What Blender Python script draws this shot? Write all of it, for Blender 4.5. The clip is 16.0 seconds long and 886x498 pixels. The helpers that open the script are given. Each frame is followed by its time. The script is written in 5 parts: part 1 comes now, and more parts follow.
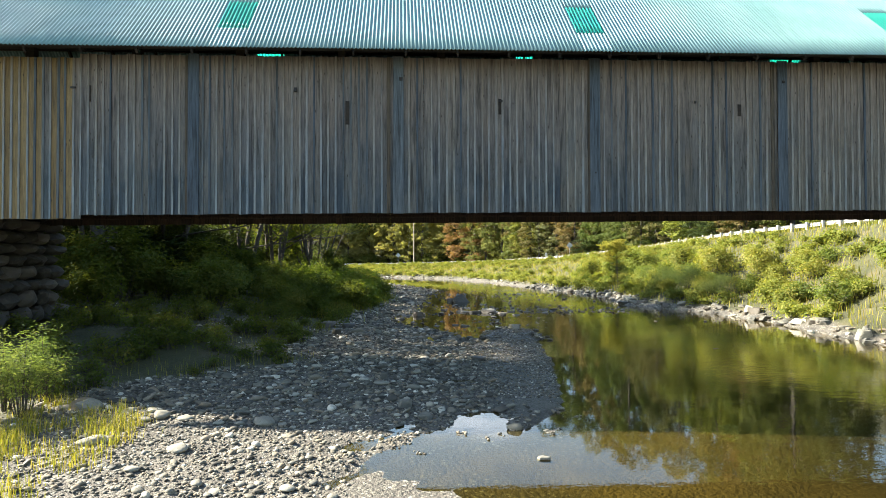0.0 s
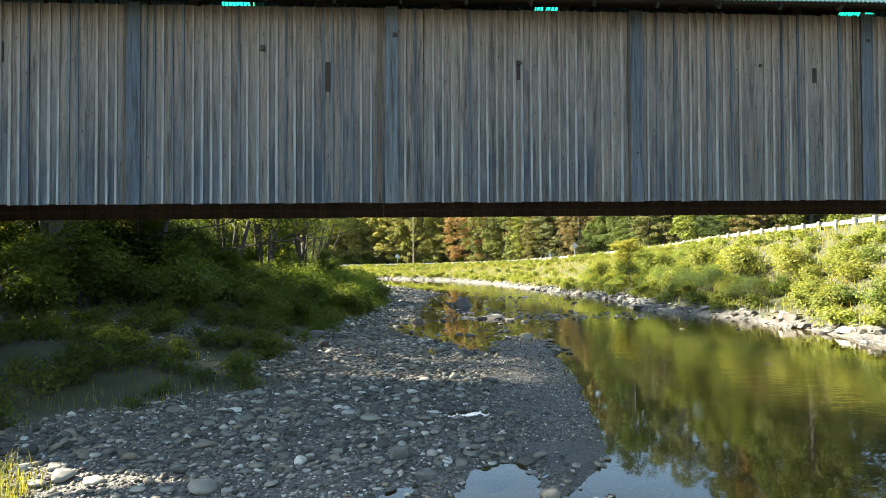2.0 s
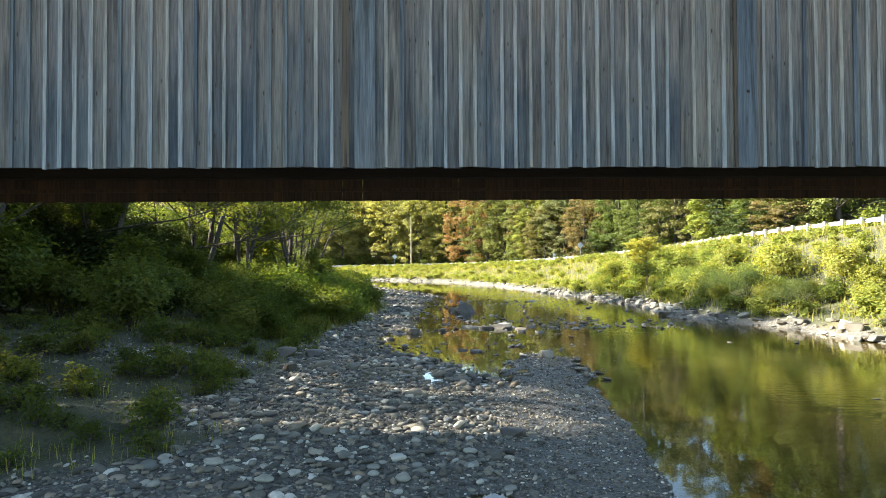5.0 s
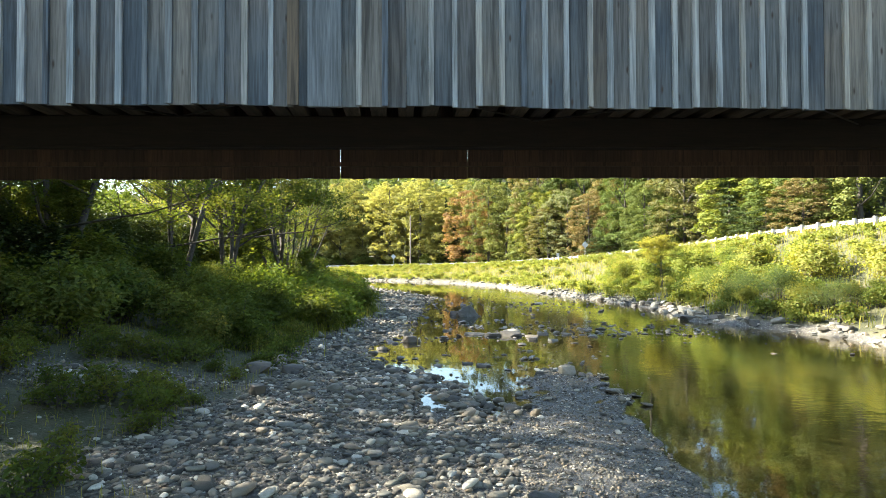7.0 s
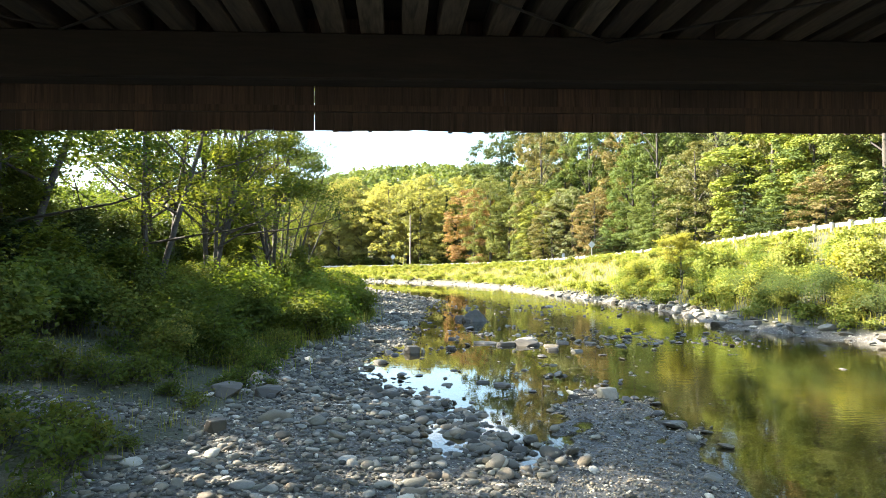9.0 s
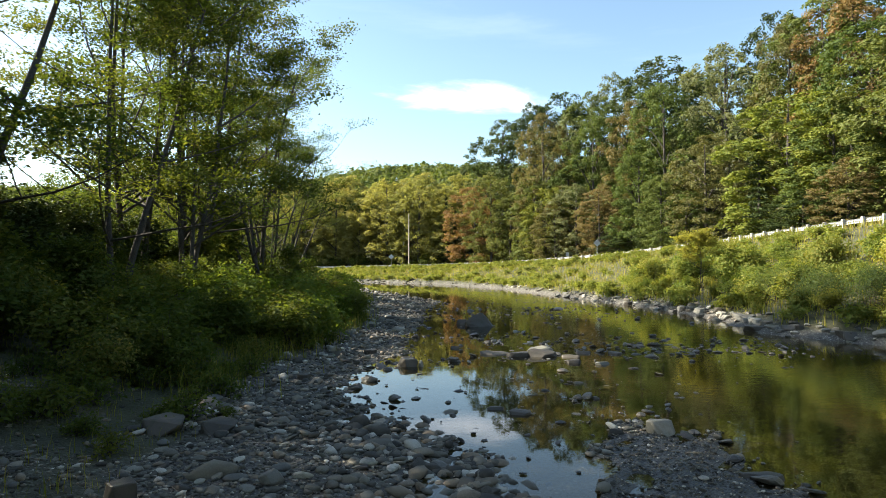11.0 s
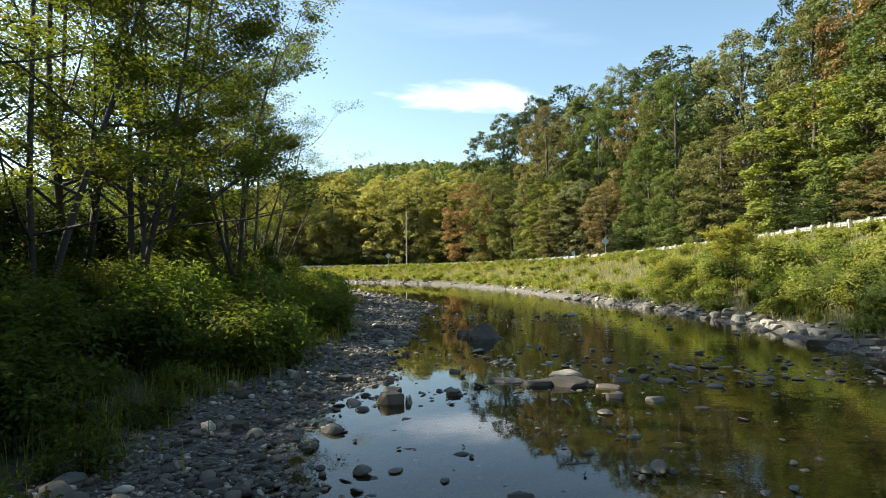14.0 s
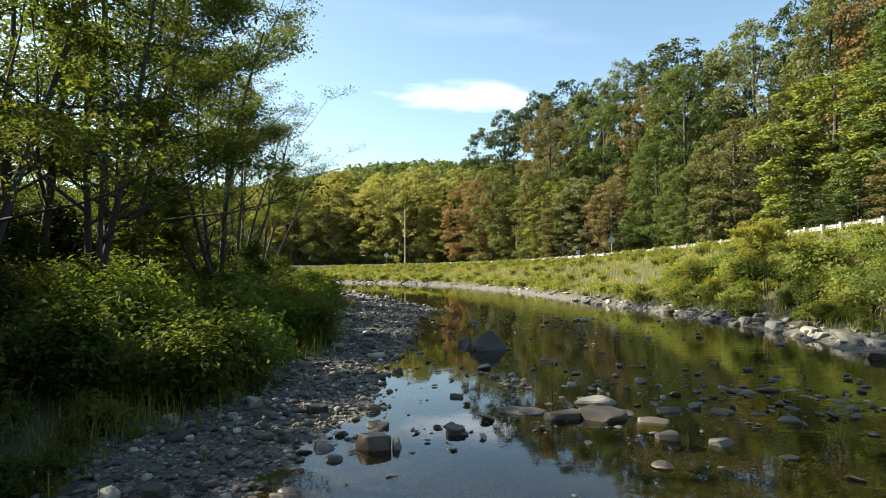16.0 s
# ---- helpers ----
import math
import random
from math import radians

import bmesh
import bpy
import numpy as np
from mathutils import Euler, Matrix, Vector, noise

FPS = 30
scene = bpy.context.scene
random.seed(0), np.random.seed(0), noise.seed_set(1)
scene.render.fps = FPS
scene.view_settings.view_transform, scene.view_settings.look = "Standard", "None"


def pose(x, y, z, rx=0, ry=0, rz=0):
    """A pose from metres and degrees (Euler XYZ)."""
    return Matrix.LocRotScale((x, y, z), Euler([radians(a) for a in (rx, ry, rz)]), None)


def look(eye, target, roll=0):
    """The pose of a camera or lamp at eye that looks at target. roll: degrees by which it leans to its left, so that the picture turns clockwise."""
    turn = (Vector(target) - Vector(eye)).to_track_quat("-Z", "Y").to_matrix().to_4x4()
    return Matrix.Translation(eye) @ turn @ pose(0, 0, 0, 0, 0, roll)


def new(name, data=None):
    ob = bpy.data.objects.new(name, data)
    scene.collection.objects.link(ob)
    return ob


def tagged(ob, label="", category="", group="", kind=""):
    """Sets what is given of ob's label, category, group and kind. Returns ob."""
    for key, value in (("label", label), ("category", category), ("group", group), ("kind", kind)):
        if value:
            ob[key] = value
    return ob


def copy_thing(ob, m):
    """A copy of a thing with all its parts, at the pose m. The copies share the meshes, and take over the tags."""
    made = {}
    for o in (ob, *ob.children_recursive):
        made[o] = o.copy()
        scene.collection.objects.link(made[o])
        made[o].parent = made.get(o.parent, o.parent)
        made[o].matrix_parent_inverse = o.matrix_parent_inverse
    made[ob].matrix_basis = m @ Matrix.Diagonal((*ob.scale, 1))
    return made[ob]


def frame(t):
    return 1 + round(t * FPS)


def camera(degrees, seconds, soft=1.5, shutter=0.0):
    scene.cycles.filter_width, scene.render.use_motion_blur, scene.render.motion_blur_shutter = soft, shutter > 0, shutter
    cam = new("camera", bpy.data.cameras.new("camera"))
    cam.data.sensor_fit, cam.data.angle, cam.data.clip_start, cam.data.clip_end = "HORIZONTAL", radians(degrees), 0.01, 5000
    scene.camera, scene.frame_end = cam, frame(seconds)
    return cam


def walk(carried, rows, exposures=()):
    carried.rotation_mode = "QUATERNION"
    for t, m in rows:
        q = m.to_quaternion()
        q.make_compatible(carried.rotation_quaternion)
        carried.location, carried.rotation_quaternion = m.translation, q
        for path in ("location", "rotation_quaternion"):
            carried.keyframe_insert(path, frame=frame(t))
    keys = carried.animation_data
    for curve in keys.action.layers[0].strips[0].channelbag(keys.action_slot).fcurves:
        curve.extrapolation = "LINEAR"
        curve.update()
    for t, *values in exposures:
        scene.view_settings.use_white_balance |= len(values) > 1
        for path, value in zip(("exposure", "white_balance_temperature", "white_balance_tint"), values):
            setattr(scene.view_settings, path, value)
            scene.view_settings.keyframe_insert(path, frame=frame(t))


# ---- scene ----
cam = camera(72.0, 16.0, soft=0.9)
SIDE, AHEAD, EYE, ANGLE, TURN = 17.6, 27.4, 3.5, 0.643, -4.0
ROWS = [
    (0.0, 0.0, 0.0, 0.0, 0.0, 1.52, 0.15),
    (0.5, -0.0032, 0.0324, -0.0003, 0.01, 1.55, 0.17),
    (1.0, -0.005, 0.0647, -0.0005, 0.02, 1.59, 0.18),
    (1.5, -0.0062, 0.0967, 0.0002, -0.0, 1.61, 0.19),
    (2.0, -0.0064, 0.1281, 0.0005, -0.02, 1.64, 0.21),
    (2.5, -0.0067, 0.1595, 0.0004, -0.06, 1.66, 0.2),
    (3.0, -0.0065, 0.1908, 0.0002, -0.1, 1.68, 0.22),
    (3.5, -0.0067, 0.2223, -0.0, -0.14, 1.69, 0.21),
    (4.0, -0.008, 0.2534, -0.0001, -0.17, 1.69, 0.22),
    (6.5, -0.0117, 0.4063, -0.0034, -0.29, 1.81, 0.22),
    (7.0, -0.0133, 0.4371, -0.0037, -0.29, 1.75, 0.2),
    (7.5, -0.0162, 0.468, -0.0047, -0.32, 1.77, 0.19),
    (8.0, -0.0205, 0.4991, -0.0052, -0.34, 1.76, 0.16),
    (8.5, -0.0258, 0.5307, -0.0067, -0.37, 1.84, 0.15),
    (9.0, -0.0293, 0.5627, -0.0084, -0.38, 1.88, 0.14),
    (11.5, -0.0308, 0.7181, -0.0144, -0.52, 1.94, 0.36),
    (12.0, -0.0291, 0.7488, -0.0144, -0.54, 1.95, 0.36),
    (12.5, -0.0275, 0.7799, -0.0141, -0.55, 1.92, 0.34),
    (13.0, -0.0277, 0.8109, -0.014, -0.56, 1.89, 0.33),
    (13.5, -0.0272, 0.8419, -0.0141, -0.56, 1.84, 0.33),
    (14.0, -0.026, 0.8732, -0.0141, -0.58, 1.82, 0.31),
    (14.5, -0.0253, 0.9048, -0.0145, -0.6, 1.81, 0.28),
    (15.0, -0.0255, 0.936, -0.0143, -0.62, 1.79, 0.24),
    (15.5, -0.0252, 0.9671, -0.0141, -0.61, 1.8, 0.28),
    (16.0, -0.0245, 0.998, -0.0146, -0.65, 1.77, 0.27),
]
walk(cam, [(t, pose(0, 0, EYE, 0, 0, TURN) @ pose(SIDE * x, AHEAD * y, SIDE * z, 90 + ANGLE * pitch, roll, ANGLE * yaw)) for t, x, y, z, yaw, pitch, roll in ROWS],
     exposures=[(0.0, 2.5), (1.5, 2.8), (4.2, 3.02), (6.3, 3.08), (9.2, 3.4), (10.2, 2.5), (11.3, 1.9), (12.5, 1.8), (16.0, 1.8)])

# light: sky, sun
CLOUD_A, CLOUD_B = (0.1294, 0.9577, 0.257), (0.1731, 0.9189, 0.3546)
SUN = Vector((-1.42, 0.46, 1.0)).normalized()
world = bpy.data.worlds.new("sky")
scene.world = world
world.use_nodes = True
wn, wl = world.node_tree.nodes, world.node_tree.links
wn.clear()
sky = wn.new("ShaderNodeTexSky")
sky.sky_type, sky.sun_disc = "NISHITA", False
sky.sun_elevation, sky.sun_rotation = math.asin(SUN.z), math.atan2(SUN.x, SUN.y)
sky.air_density, sky.dust_density, sky.ozone_density = 1.0, 0.9, 1.2
wc = wn.new("ShaderNodeTexCoord")
wm = wn.new("ShaderNodeMapping")
wm.inputs["Rotation"].default_value = (0.0, 0.2, 0.0)
wm.inputs["Scale"].default_value = (1.6, 1.6, 9.0)
wl.new(wc.outputs["Generated"], wm.inputs["Vector"])
wz = wn.new("ShaderNodeTexNoise")
wz.inputs["Scale"].default_value, wz.inputs["Detail"].default_value = 1.7, 7.0
wz.inputs["Roughness"].default_value, wz.inputs["Distortion"].default_value = 0.62, 0.5
wl.new(wm.outputs["Vector"], wz.inputs["Vector"])
wr = wn.new("ShaderNodeValToRGB")
wr.color_ramp.elements[0].position, wr.color_ramp.elements[1].position = 0.60, 1.0
wl.new(wz.outputs["Fac"], wr.inputs["Fac"])
# one long thin cloud over the valley, and faint wisps
def cloud(direction, long, thin, slant=0.0):
    """A soft streak of cloud round that direction."""
    d = Vector(direction).normalized()
    e = Vector((d.y, -d.x, 0)).normalized()
    u = d.cross(e) * -1
    e, u = e * math.cos(slant) + u * math.sin(slant), u * math.cos(slant) - e * math.sin(slant)
    total = None
    for axis, width in ((e, long), (u, thin)):
        n = wn.new("ShaderNodeVectorMath")
        n.operation = "DOT_PRODUCT"
        n.inputs[1].default_value = axis / width
        wl.new(wc.outputs["Generated"], n.inputs[0])
        s = wn.new("ShaderNodeMath")
        s.operation = "MULTIPLY"
        wl.new(n.outputs["Value"], s.inputs[0])
        wl.new(n.outputs["Value"], s.inputs[1])
        if total:
            a = wn.new("ShaderNodeMath")
            a.operation = "ADD"
            wl.new(total, a.inputs[0])
            wl.new(s.outputs[0], a.inputs[1])
            total = a.outputs[0]
        else:
            total = s.outputs[0]
    ripple = wn.new("ShaderNodeMath")
    ripple.operation = "MULTIPLY_ADD"
    ripple.inputs[1].default_value, ripple.inputs[2].default_value = 13.0, -6.3
    wl.new(wz.outputs["Fac"], ripple.inputs[0])
    add = wn.new("ShaderNodeMath")
    add.operation = "ADD"
    wl.new(total, add.inputs[0])
    wl.new(ripple.outputs[0], add.inputs[1])
    m = wn.new("ShaderNodeMapRange")
    m.interpolation_type = "SMOOTHSTEP"
    m.inputs["From Min"].default_value, m.inputs["From Max"].default_value = 2.2, -2.4
    wl.new(add.outputs[0], m.inputs["Value"])
    return m.outputs[0]


wp = wn.new("ShaderNodeMath")
wp.operation = "MAXIMUM"
wl.new(cloud(CLOUD_A, 0.105, 0.024, -0.10), wp.inputs[0])
wq = wn.new("ShaderNodeMath")
wq.operation = "MULTIPLY"
wq.inputs[1].default_value = 0.05
wl.new(cloud(CLOUD_B, 0.30, 0.02, -0.22), wq.inputs[0])
wl.new(wq.outputs[0], wp.inputs[1])
wk = wn.new("ShaderNodeMath")
wk.operation = "MULTIPLY_ADD"
wk.inputs[1].default_value = 0.08
wl.new(wr.outputs["Color"], wk.inputs[0])
wl.new(wp.outputs[0], wk.inputs[2])
wk.use_clamp = True
wx = wn.new("ShaderNodeMix")
wx.data_type = "RGBA"
wx.inputs["B"].default_value = (10.5, 10.7, 11.0, 1)
wl.new(wk.outputs[0], wx.inputs["Factor"])
tint = wn.new("ShaderNodeMix")
tint.data_type, tint.blend_type = "RGBA", "MULTIPLY"
tint.inputs["Factor"].default_value = 1.0
tint.inputs["B"].default_value = (1.08, 1.13, 1.05, 1)
wl.new(sky.outputs["Color"], tint.inputs["A"])
wl.new(tint.outputs["Result"], wx.inputs["A"])
wb = wn.new("ShaderNodeBackground")
wb.inputs["Strength"].default_value = 0.068
wl.new(wx.outputs["Result"], wb.inputs["Color"])
wo = wn.new("ShaderNodeOutputWorld")
wl.new(wb.outputs["Background"], wo.inputs["Surface"])
sun_data = bpy.data.lights.new("sun", "SUN")
sun_data.energy, sun_data.angle, sun_data.color = 5.0, radians(0.55), (1.0, 0.91, 0.74)
sun = new("sun", sun_data)
sun.matrix_world = look((-60, 20, 60), Vector((-60, 20, 60)) - SUN)


# ---- materials ----
def shader(name):
    m = bpy.data.materials.new(name)
    m.use_nodes = True
    t = m.node_tree
    return m, t, t.nodes["Principled BSDF"], t.nodes["Material Output"]


def node(t, kind, **kw):
    n = t.nodes.new("ShaderNode" + kind)
    for k, v in kw.items():
        n.inputs[k].default_value = v
    return n


def place(t, scale=(1, 1, 1), source="Position", turn=(0, 0, 0)):
    """World or object coordinates, scaled."""
    g = node(t, "NewGeometry") if source == "Position" else node(t, "TexCoord")
    mp = node(t, "Mapping", Scale=scale, Rotation=turn)
    t.links.new(g.outputs[source], mp.inputs["Vector"])
    return mp.outputs["Vector"]


def noise_tex(t, vec, scale=1.0, detail=4.0, rough=0.55, distort=0.0):
    n = node(t, "TexNoise", Scale=scale, Detail=detail, Roughness=rough, Distortion=distort)
    t.links.new(vec, n.inputs["Vector"])
    return n.outputs["Fac"]


def cells(t, vec, scale=1.0, feature="F1"):
    n = node(t, "TexVoronoi", Scale=scale)
    n.feature = feature
    t.links.new(vec, n.inputs["Vector"])
    return n


def ramp(t, fac, stops):
    r = node(t, "ValToRGB")
    e = r.color_ramp.elements
    while len(e) < len(stops):
        e.new(0.5)
    for el, (p, c) in zip(e, stops):
        el.position = p
        el.color = (*c, 1) if len(c) == 3 else c
    t.links.new(fac, r.inputs["Fac"])
    return r.outputs["Color"]


def grey(v):
    return (v, v, v)


def mixc(t, fac, a, b, how="MIX"):
    m = node(t, "Mix")
    m.data_type, m.blend_type = "RGBA", how
    for key, v in (("Factor", fac), ("A", a), ("B", b)):
        if isinstance(v, tuple):
            m.inputs[key].default_value = (*v, 1)
        elif isinstance(v, (int, float)):
            m.inputs[key].default_value = v
        else:
            t.links.new(v, m.inputs[key])
    return m.outputs["Result"]


def calc(t, op, a, b=0.0):
    m = node(t, "Math")
    m.operation = op
    for i, v in enumerate((a, b)):
        if isinstance(v, (int, float)):
            m.inputs[i].default_value = v
        else:
            t.links.new(v, m.inputs[i])
    return m.outputs[0]


def bump(t, bsdf, height, strength=0.4, dist=0.02):
    b = node(t, "Bump", Strength=strength, Distance=dist)
    t.links.new(height, b.inputs["Height"])
    t.links.new(b.outputs["Normal"], bsdf.inputs["Normal"])


def per_object(t):
    return node(t, "ObjectInfo").outputs["Random"]


def per_island(t):
    return node(t, "NewGeometry").outputs["Random Per Island"]


def wood(name, stops, streak=(16, 16, 0.7), rough=0.85, dark=0.55, knots=True, along=None, sheltered=None):
    """Weathered timber: long streaks, knots, and a tone of its own for each board."""
    m, t, b, _ = shader(name)
    r = per_object(t)
    shift = node(t, "CombineXYZ")
    t.links.new(calc(t, "MULTIPLY", r, 37.0), shift.inputs["Z"])
    add = node(t, "VectorMath")
    t.links.new(place(t), add.inputs[0])
    t.links.new(shift.outputs[0], add.inputs[1])
    mp = node(t, "Mapping", Scale=streak)
    t.links.new(add.outputs[0], mp.inputs["Vector"])
    grain = noise_tex(t, mp.outputs["Vector"], 1.0, 6.0, 0.6, 0.6)
    fine = noise_tex(t, mp.outputs["Vector"], 4.0, 3.0, 0.6)
    blot = noise_tex(t, add.outputs[0], 0.9, 3.0)
    tone = calc(t, "ADD", calc(t, "MULTIPLY", r, 0.55), calc(t, "MULTIPLY", blot, 0.45))
    col = ramp(t, tone, stops)
    if along:
        px = node(t, "SeparateXYZ")
        t.links.new(place(t), px.inputs[0])
        drift = calc(t, "ADD", calc(t, "MULTIPLY", px.outputs["X"], along[1]), calc(t, "SUBTRACT", blot, 0.42))
        fac = calc(t, "MULTIPLY", calc(t, "MINIMUM", calc(t, "MAXIMUM", drift, 0.0), 1.0), along[2])
        col = mixc(t, fac, col, along[0])
    if sheltered:
        pz = node(t, "SeparateXYZ")
        t.links.new(place(t), pz.inputs[0])
        rise = node(t, "MapRange")
        rise.inputs["From Min"].default_value, rise.inputs["From Max"].default_value = 5.4, 8.8
        t.links.new(calc(t, "ADD", pz.outputs["Z"], calc(t, "MULTIPLY", calc(t, "SUBTRACT", blot, 0.5), 3.0)), rise.inputs["Value"])
        col = mixc(t, calc(t, "MULTIPLY", rise.outputs[0], sheltered[1]), col, sheltered[0])
    col = mixc(t, 1.0, col, ramp(t, grain, [(0.34, grey(dark * 0.42)), (0.46, grey(0.54)), (0.62, grey(0.72))]), "MULTIPLY")
    col = mixc(t, 0.6, col, ramp(t, fine, [(0.36, grey(0.5)), (0.5, grey(0.95)), (0.64, grey(1.3))]), "MULTIPLY")
    if knots:
        kv = node(t, "Mapping", Scale=(9.0, 9.0, 2.9))
        t.links.new(add.outputs[0], kv.inputs["Vector"])
        k = cells(t, kv.outputs["Vector"], 1.0)
        col = mixc(t, ramp(t, k.outputs["Distance"], [(0.05, grey(1.0)), (0.09, grey(0.55)), (0.15, grey(0.0))]), col, (0.03, 0.02, 0.015))
    t.links.new(col, b.inputs["Base Color"])
    b.inputs["Roughness"].default_value = rough
    bump(t, b, grain, 0.5, 0.01)
    return m


GREYBOARD = wood("weathered_board", [(0.15, (0.04, 0.058, 0.08)), (0.30, (0.085, 0.108, 0.13)), (0.46, (0.135, 0.152, 0.16)), (0.60, (0.175, 0.168, 0.155)), (0.72, (0.09, 0.102, 0.115)), (0.88, (0.05, 0.045, 0.04))],
                 along=((0.27, 0.22, 0.145), 0.045, 0.55), sheltered=((0.31, 0.245, 0.205), 0.85))
BATTEN = wood("pale_batten", [(0.2, (0.24, 0.29, 0.33)), (0.5, (0.33, 0.365, 0.39)), (0.8, (0.31, 0.30, 0.27))], dark=0.85, knots=False, along=((0.44, 0.38, 0.28), 0.05, 0.5), sheltered=((0.34, 0.26, 0.20), 0.7))
COVERBOARD = wood("grey_cover_board", [(0.2, (0.075, 0.10, 0.135)), (0.6, (0.13, 0.155, 0.18)), (0.9, (0.19, 0.20, 0.205))], knots=False)
TANBOARD = wood("new_tan_board", [(0.2, (0.27, 0.175, 0.075)), (0.5, (0.36, 0.24, 0.105)), (0.8, (0.30, 0.21, 0.10))], dark=0.7)
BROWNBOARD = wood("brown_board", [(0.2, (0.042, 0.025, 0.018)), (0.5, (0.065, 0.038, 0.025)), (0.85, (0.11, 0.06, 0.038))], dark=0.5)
TIMBER = wood("old_timber", [(0.2, (0.05, 0.037, 0.026)), (0.6, (0.105, 0.08, 0.056)), (0.9, (0.20, 0.165, 0.12))], streak=(9, 1.0, 9), knots=False)
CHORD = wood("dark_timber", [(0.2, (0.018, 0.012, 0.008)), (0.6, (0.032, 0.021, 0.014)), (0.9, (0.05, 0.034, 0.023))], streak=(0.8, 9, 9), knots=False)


def metal_roof():
    m, t, b, _ = shader("teal_painted_tin")
    n = noise_tex(t, place(t, (0.6, 0.6, 0.6)), 1.0, 5.0)
    f = noise_tex(t, place(t, (9, 1, 1)), 1.0, 4.0)
    col = ramp(t, n, [(0.3, (0.12, 0.23, 0.24)), (0.7, (0.18, 0.30, 0.31))])
    col = mixc(t, 0.5, col, ramp(t, f, [(0.3, grey(0.8)), (0.7, grey(1.1))]), "MULTIPLY")
    t.links.new(col, b.inputs["Base Color"])
    b.inputs["Roughness"].default_value = 0.6
    return m


def skylight_sheet():
    m, t, b, out = shader("green_translucent_sheet")
    b.inputs["Base Color"].default_value = (0.05, 0.36, 0.33, 1)
    b.inputs["Roughness"].default_value = 0.3
    tr = node(t, "BsdfTranslucent", Color=(0.15, 0.95, 0.80, 1))
    mx = node(t, "MixShader", Fac=0.55)
    t.links.new(b.outputs[0], mx.inputs[1])
    t.links.new(tr.outputs[0], mx.inputs[2])
    t.links.new(mx.outputs[0], out.inputs["Surface"])
    return m


TIN, SKYLIGHT = metal_roof(), skylight_sheet()


def plain(name, c, rough=0.6, metal=0.0, vary=0.25, scale=6.0, relief=0.2):
    m, t, b, _ = shader(name)
    n = noise_tex(t, place(t), scale, 5.0, 0.6)
    col = ramp(t, n, [(0.3, tuple(v * (1 - vary) for v in c)), (0.7, tuple(min(1, v * (1 + vary)) for v in c))])
    t.links.new(col, b.inputs["Base Color"])
    b.inputs["Roughness"].default_value, b.inputs["Metallic"].default_value = rough, metal
    bump(t, b, n, relief, 0.01)
    return m


IRON = plain("rusty_iron", (0.02, 0.017, 0.016), 0.7, 0.0)
GALV = plain("galvanised_steel", (0.40, 0.41, 0.42), 0.5, 0.6, 0.12)
POSTWOOD = plain("grey_post", (0.30, 0.295, 0.285), 0.8, 0.0, 0.2)
SIGNBACK = plain("sign_metal", (0.45, 0.47, 0.47), 0.5, 0.4, 0.1)
POLE = plain("utility_pole_wood", (0.32, 0.27, 0.22), 0.85, 0.0, 0.25)
ASPHALT = plain("asphalt", (0.055, 0.055, 0.057), 0.85, 0.0, 0.3, 20.0)
BARK = plain("bark", (0.055, 0.048, 0.042), 0.95, 0.0, 0.45, 14.0, 0.8)
PALEBARK = plain("pale_bark", (0.42, 0.41, 0.38), 0.9, 0.0, 0.3, 9.0, 0.4)


def stone_mat(name, stops, rough=0.8, islands=False, stain=(0.10, 0.09, 0.07)):
    m, t, b, _ = shader(name)
    r = per_island(t) if islands else per_object(t)
    n = noise_tex(t, place(t), 7.0, 6.0, 0.6)
    f = noise_tex(t, place(t), 60.0, 4.0, 0.7)
    col = ramp(t, r, stops)
    col = mixc(t, ramp(t, n, [(0.5, grey(0.0)), (0.72, grey(0.6))]), col, stain)
    col = mixc(t, 0.7, col, ramp(t, f, [(0.3, grey(0.7)), (0.7, grey(1.15))]), "MULTIPLY")
    t.links.new(col, b.inputs["Base Color"])
    b.inputs["Roughness"].default_value = rough
    bump(t, b, f, 0.4, 0.01)
    return m


PEBBLES = stone_mat("river_pebbles", [(0.0, (0.035, 0.032, 0.026)), (0.3, (0.082, 0.076, 0.06)), (0.6, (0.175, 0.163, 0.128)), (0.82, (0.195, 0.15, 0.10)), (0.92, (0.38, 0.355, 0.29)), (1.0, (0.56, 0.53, 0.45))], islands=True)
STONE = stone_mat("river_stone", [(0.0, (0.085, 0.085, 0.075)), (0.4, (0.16, 0.157, 0.135)), (0.75, (0.25, 0.237, 0.19)), (1.0, (0.37, 0.355, 0.30))])
DARKROCK = stone_mat("dark_rock", [(0.0, (0.035, 0.03, 0.024)), (0.6, (0.068, 0.058, 0.045)), (1.0, (0.115, 0.098, 0.076))], 0.6, stain=(0.05, 0.055, 0.03))
# stone tones lowered to hold the deep shade under the bridge
MASONRY = stone_mat("shaded_abutment_stone", [(0.0, (0.03, 0.027, 0.023)), (0.5, (0.055, 0.049, 0.042)), (1.0, (0.11, 0.095, 0.08))])


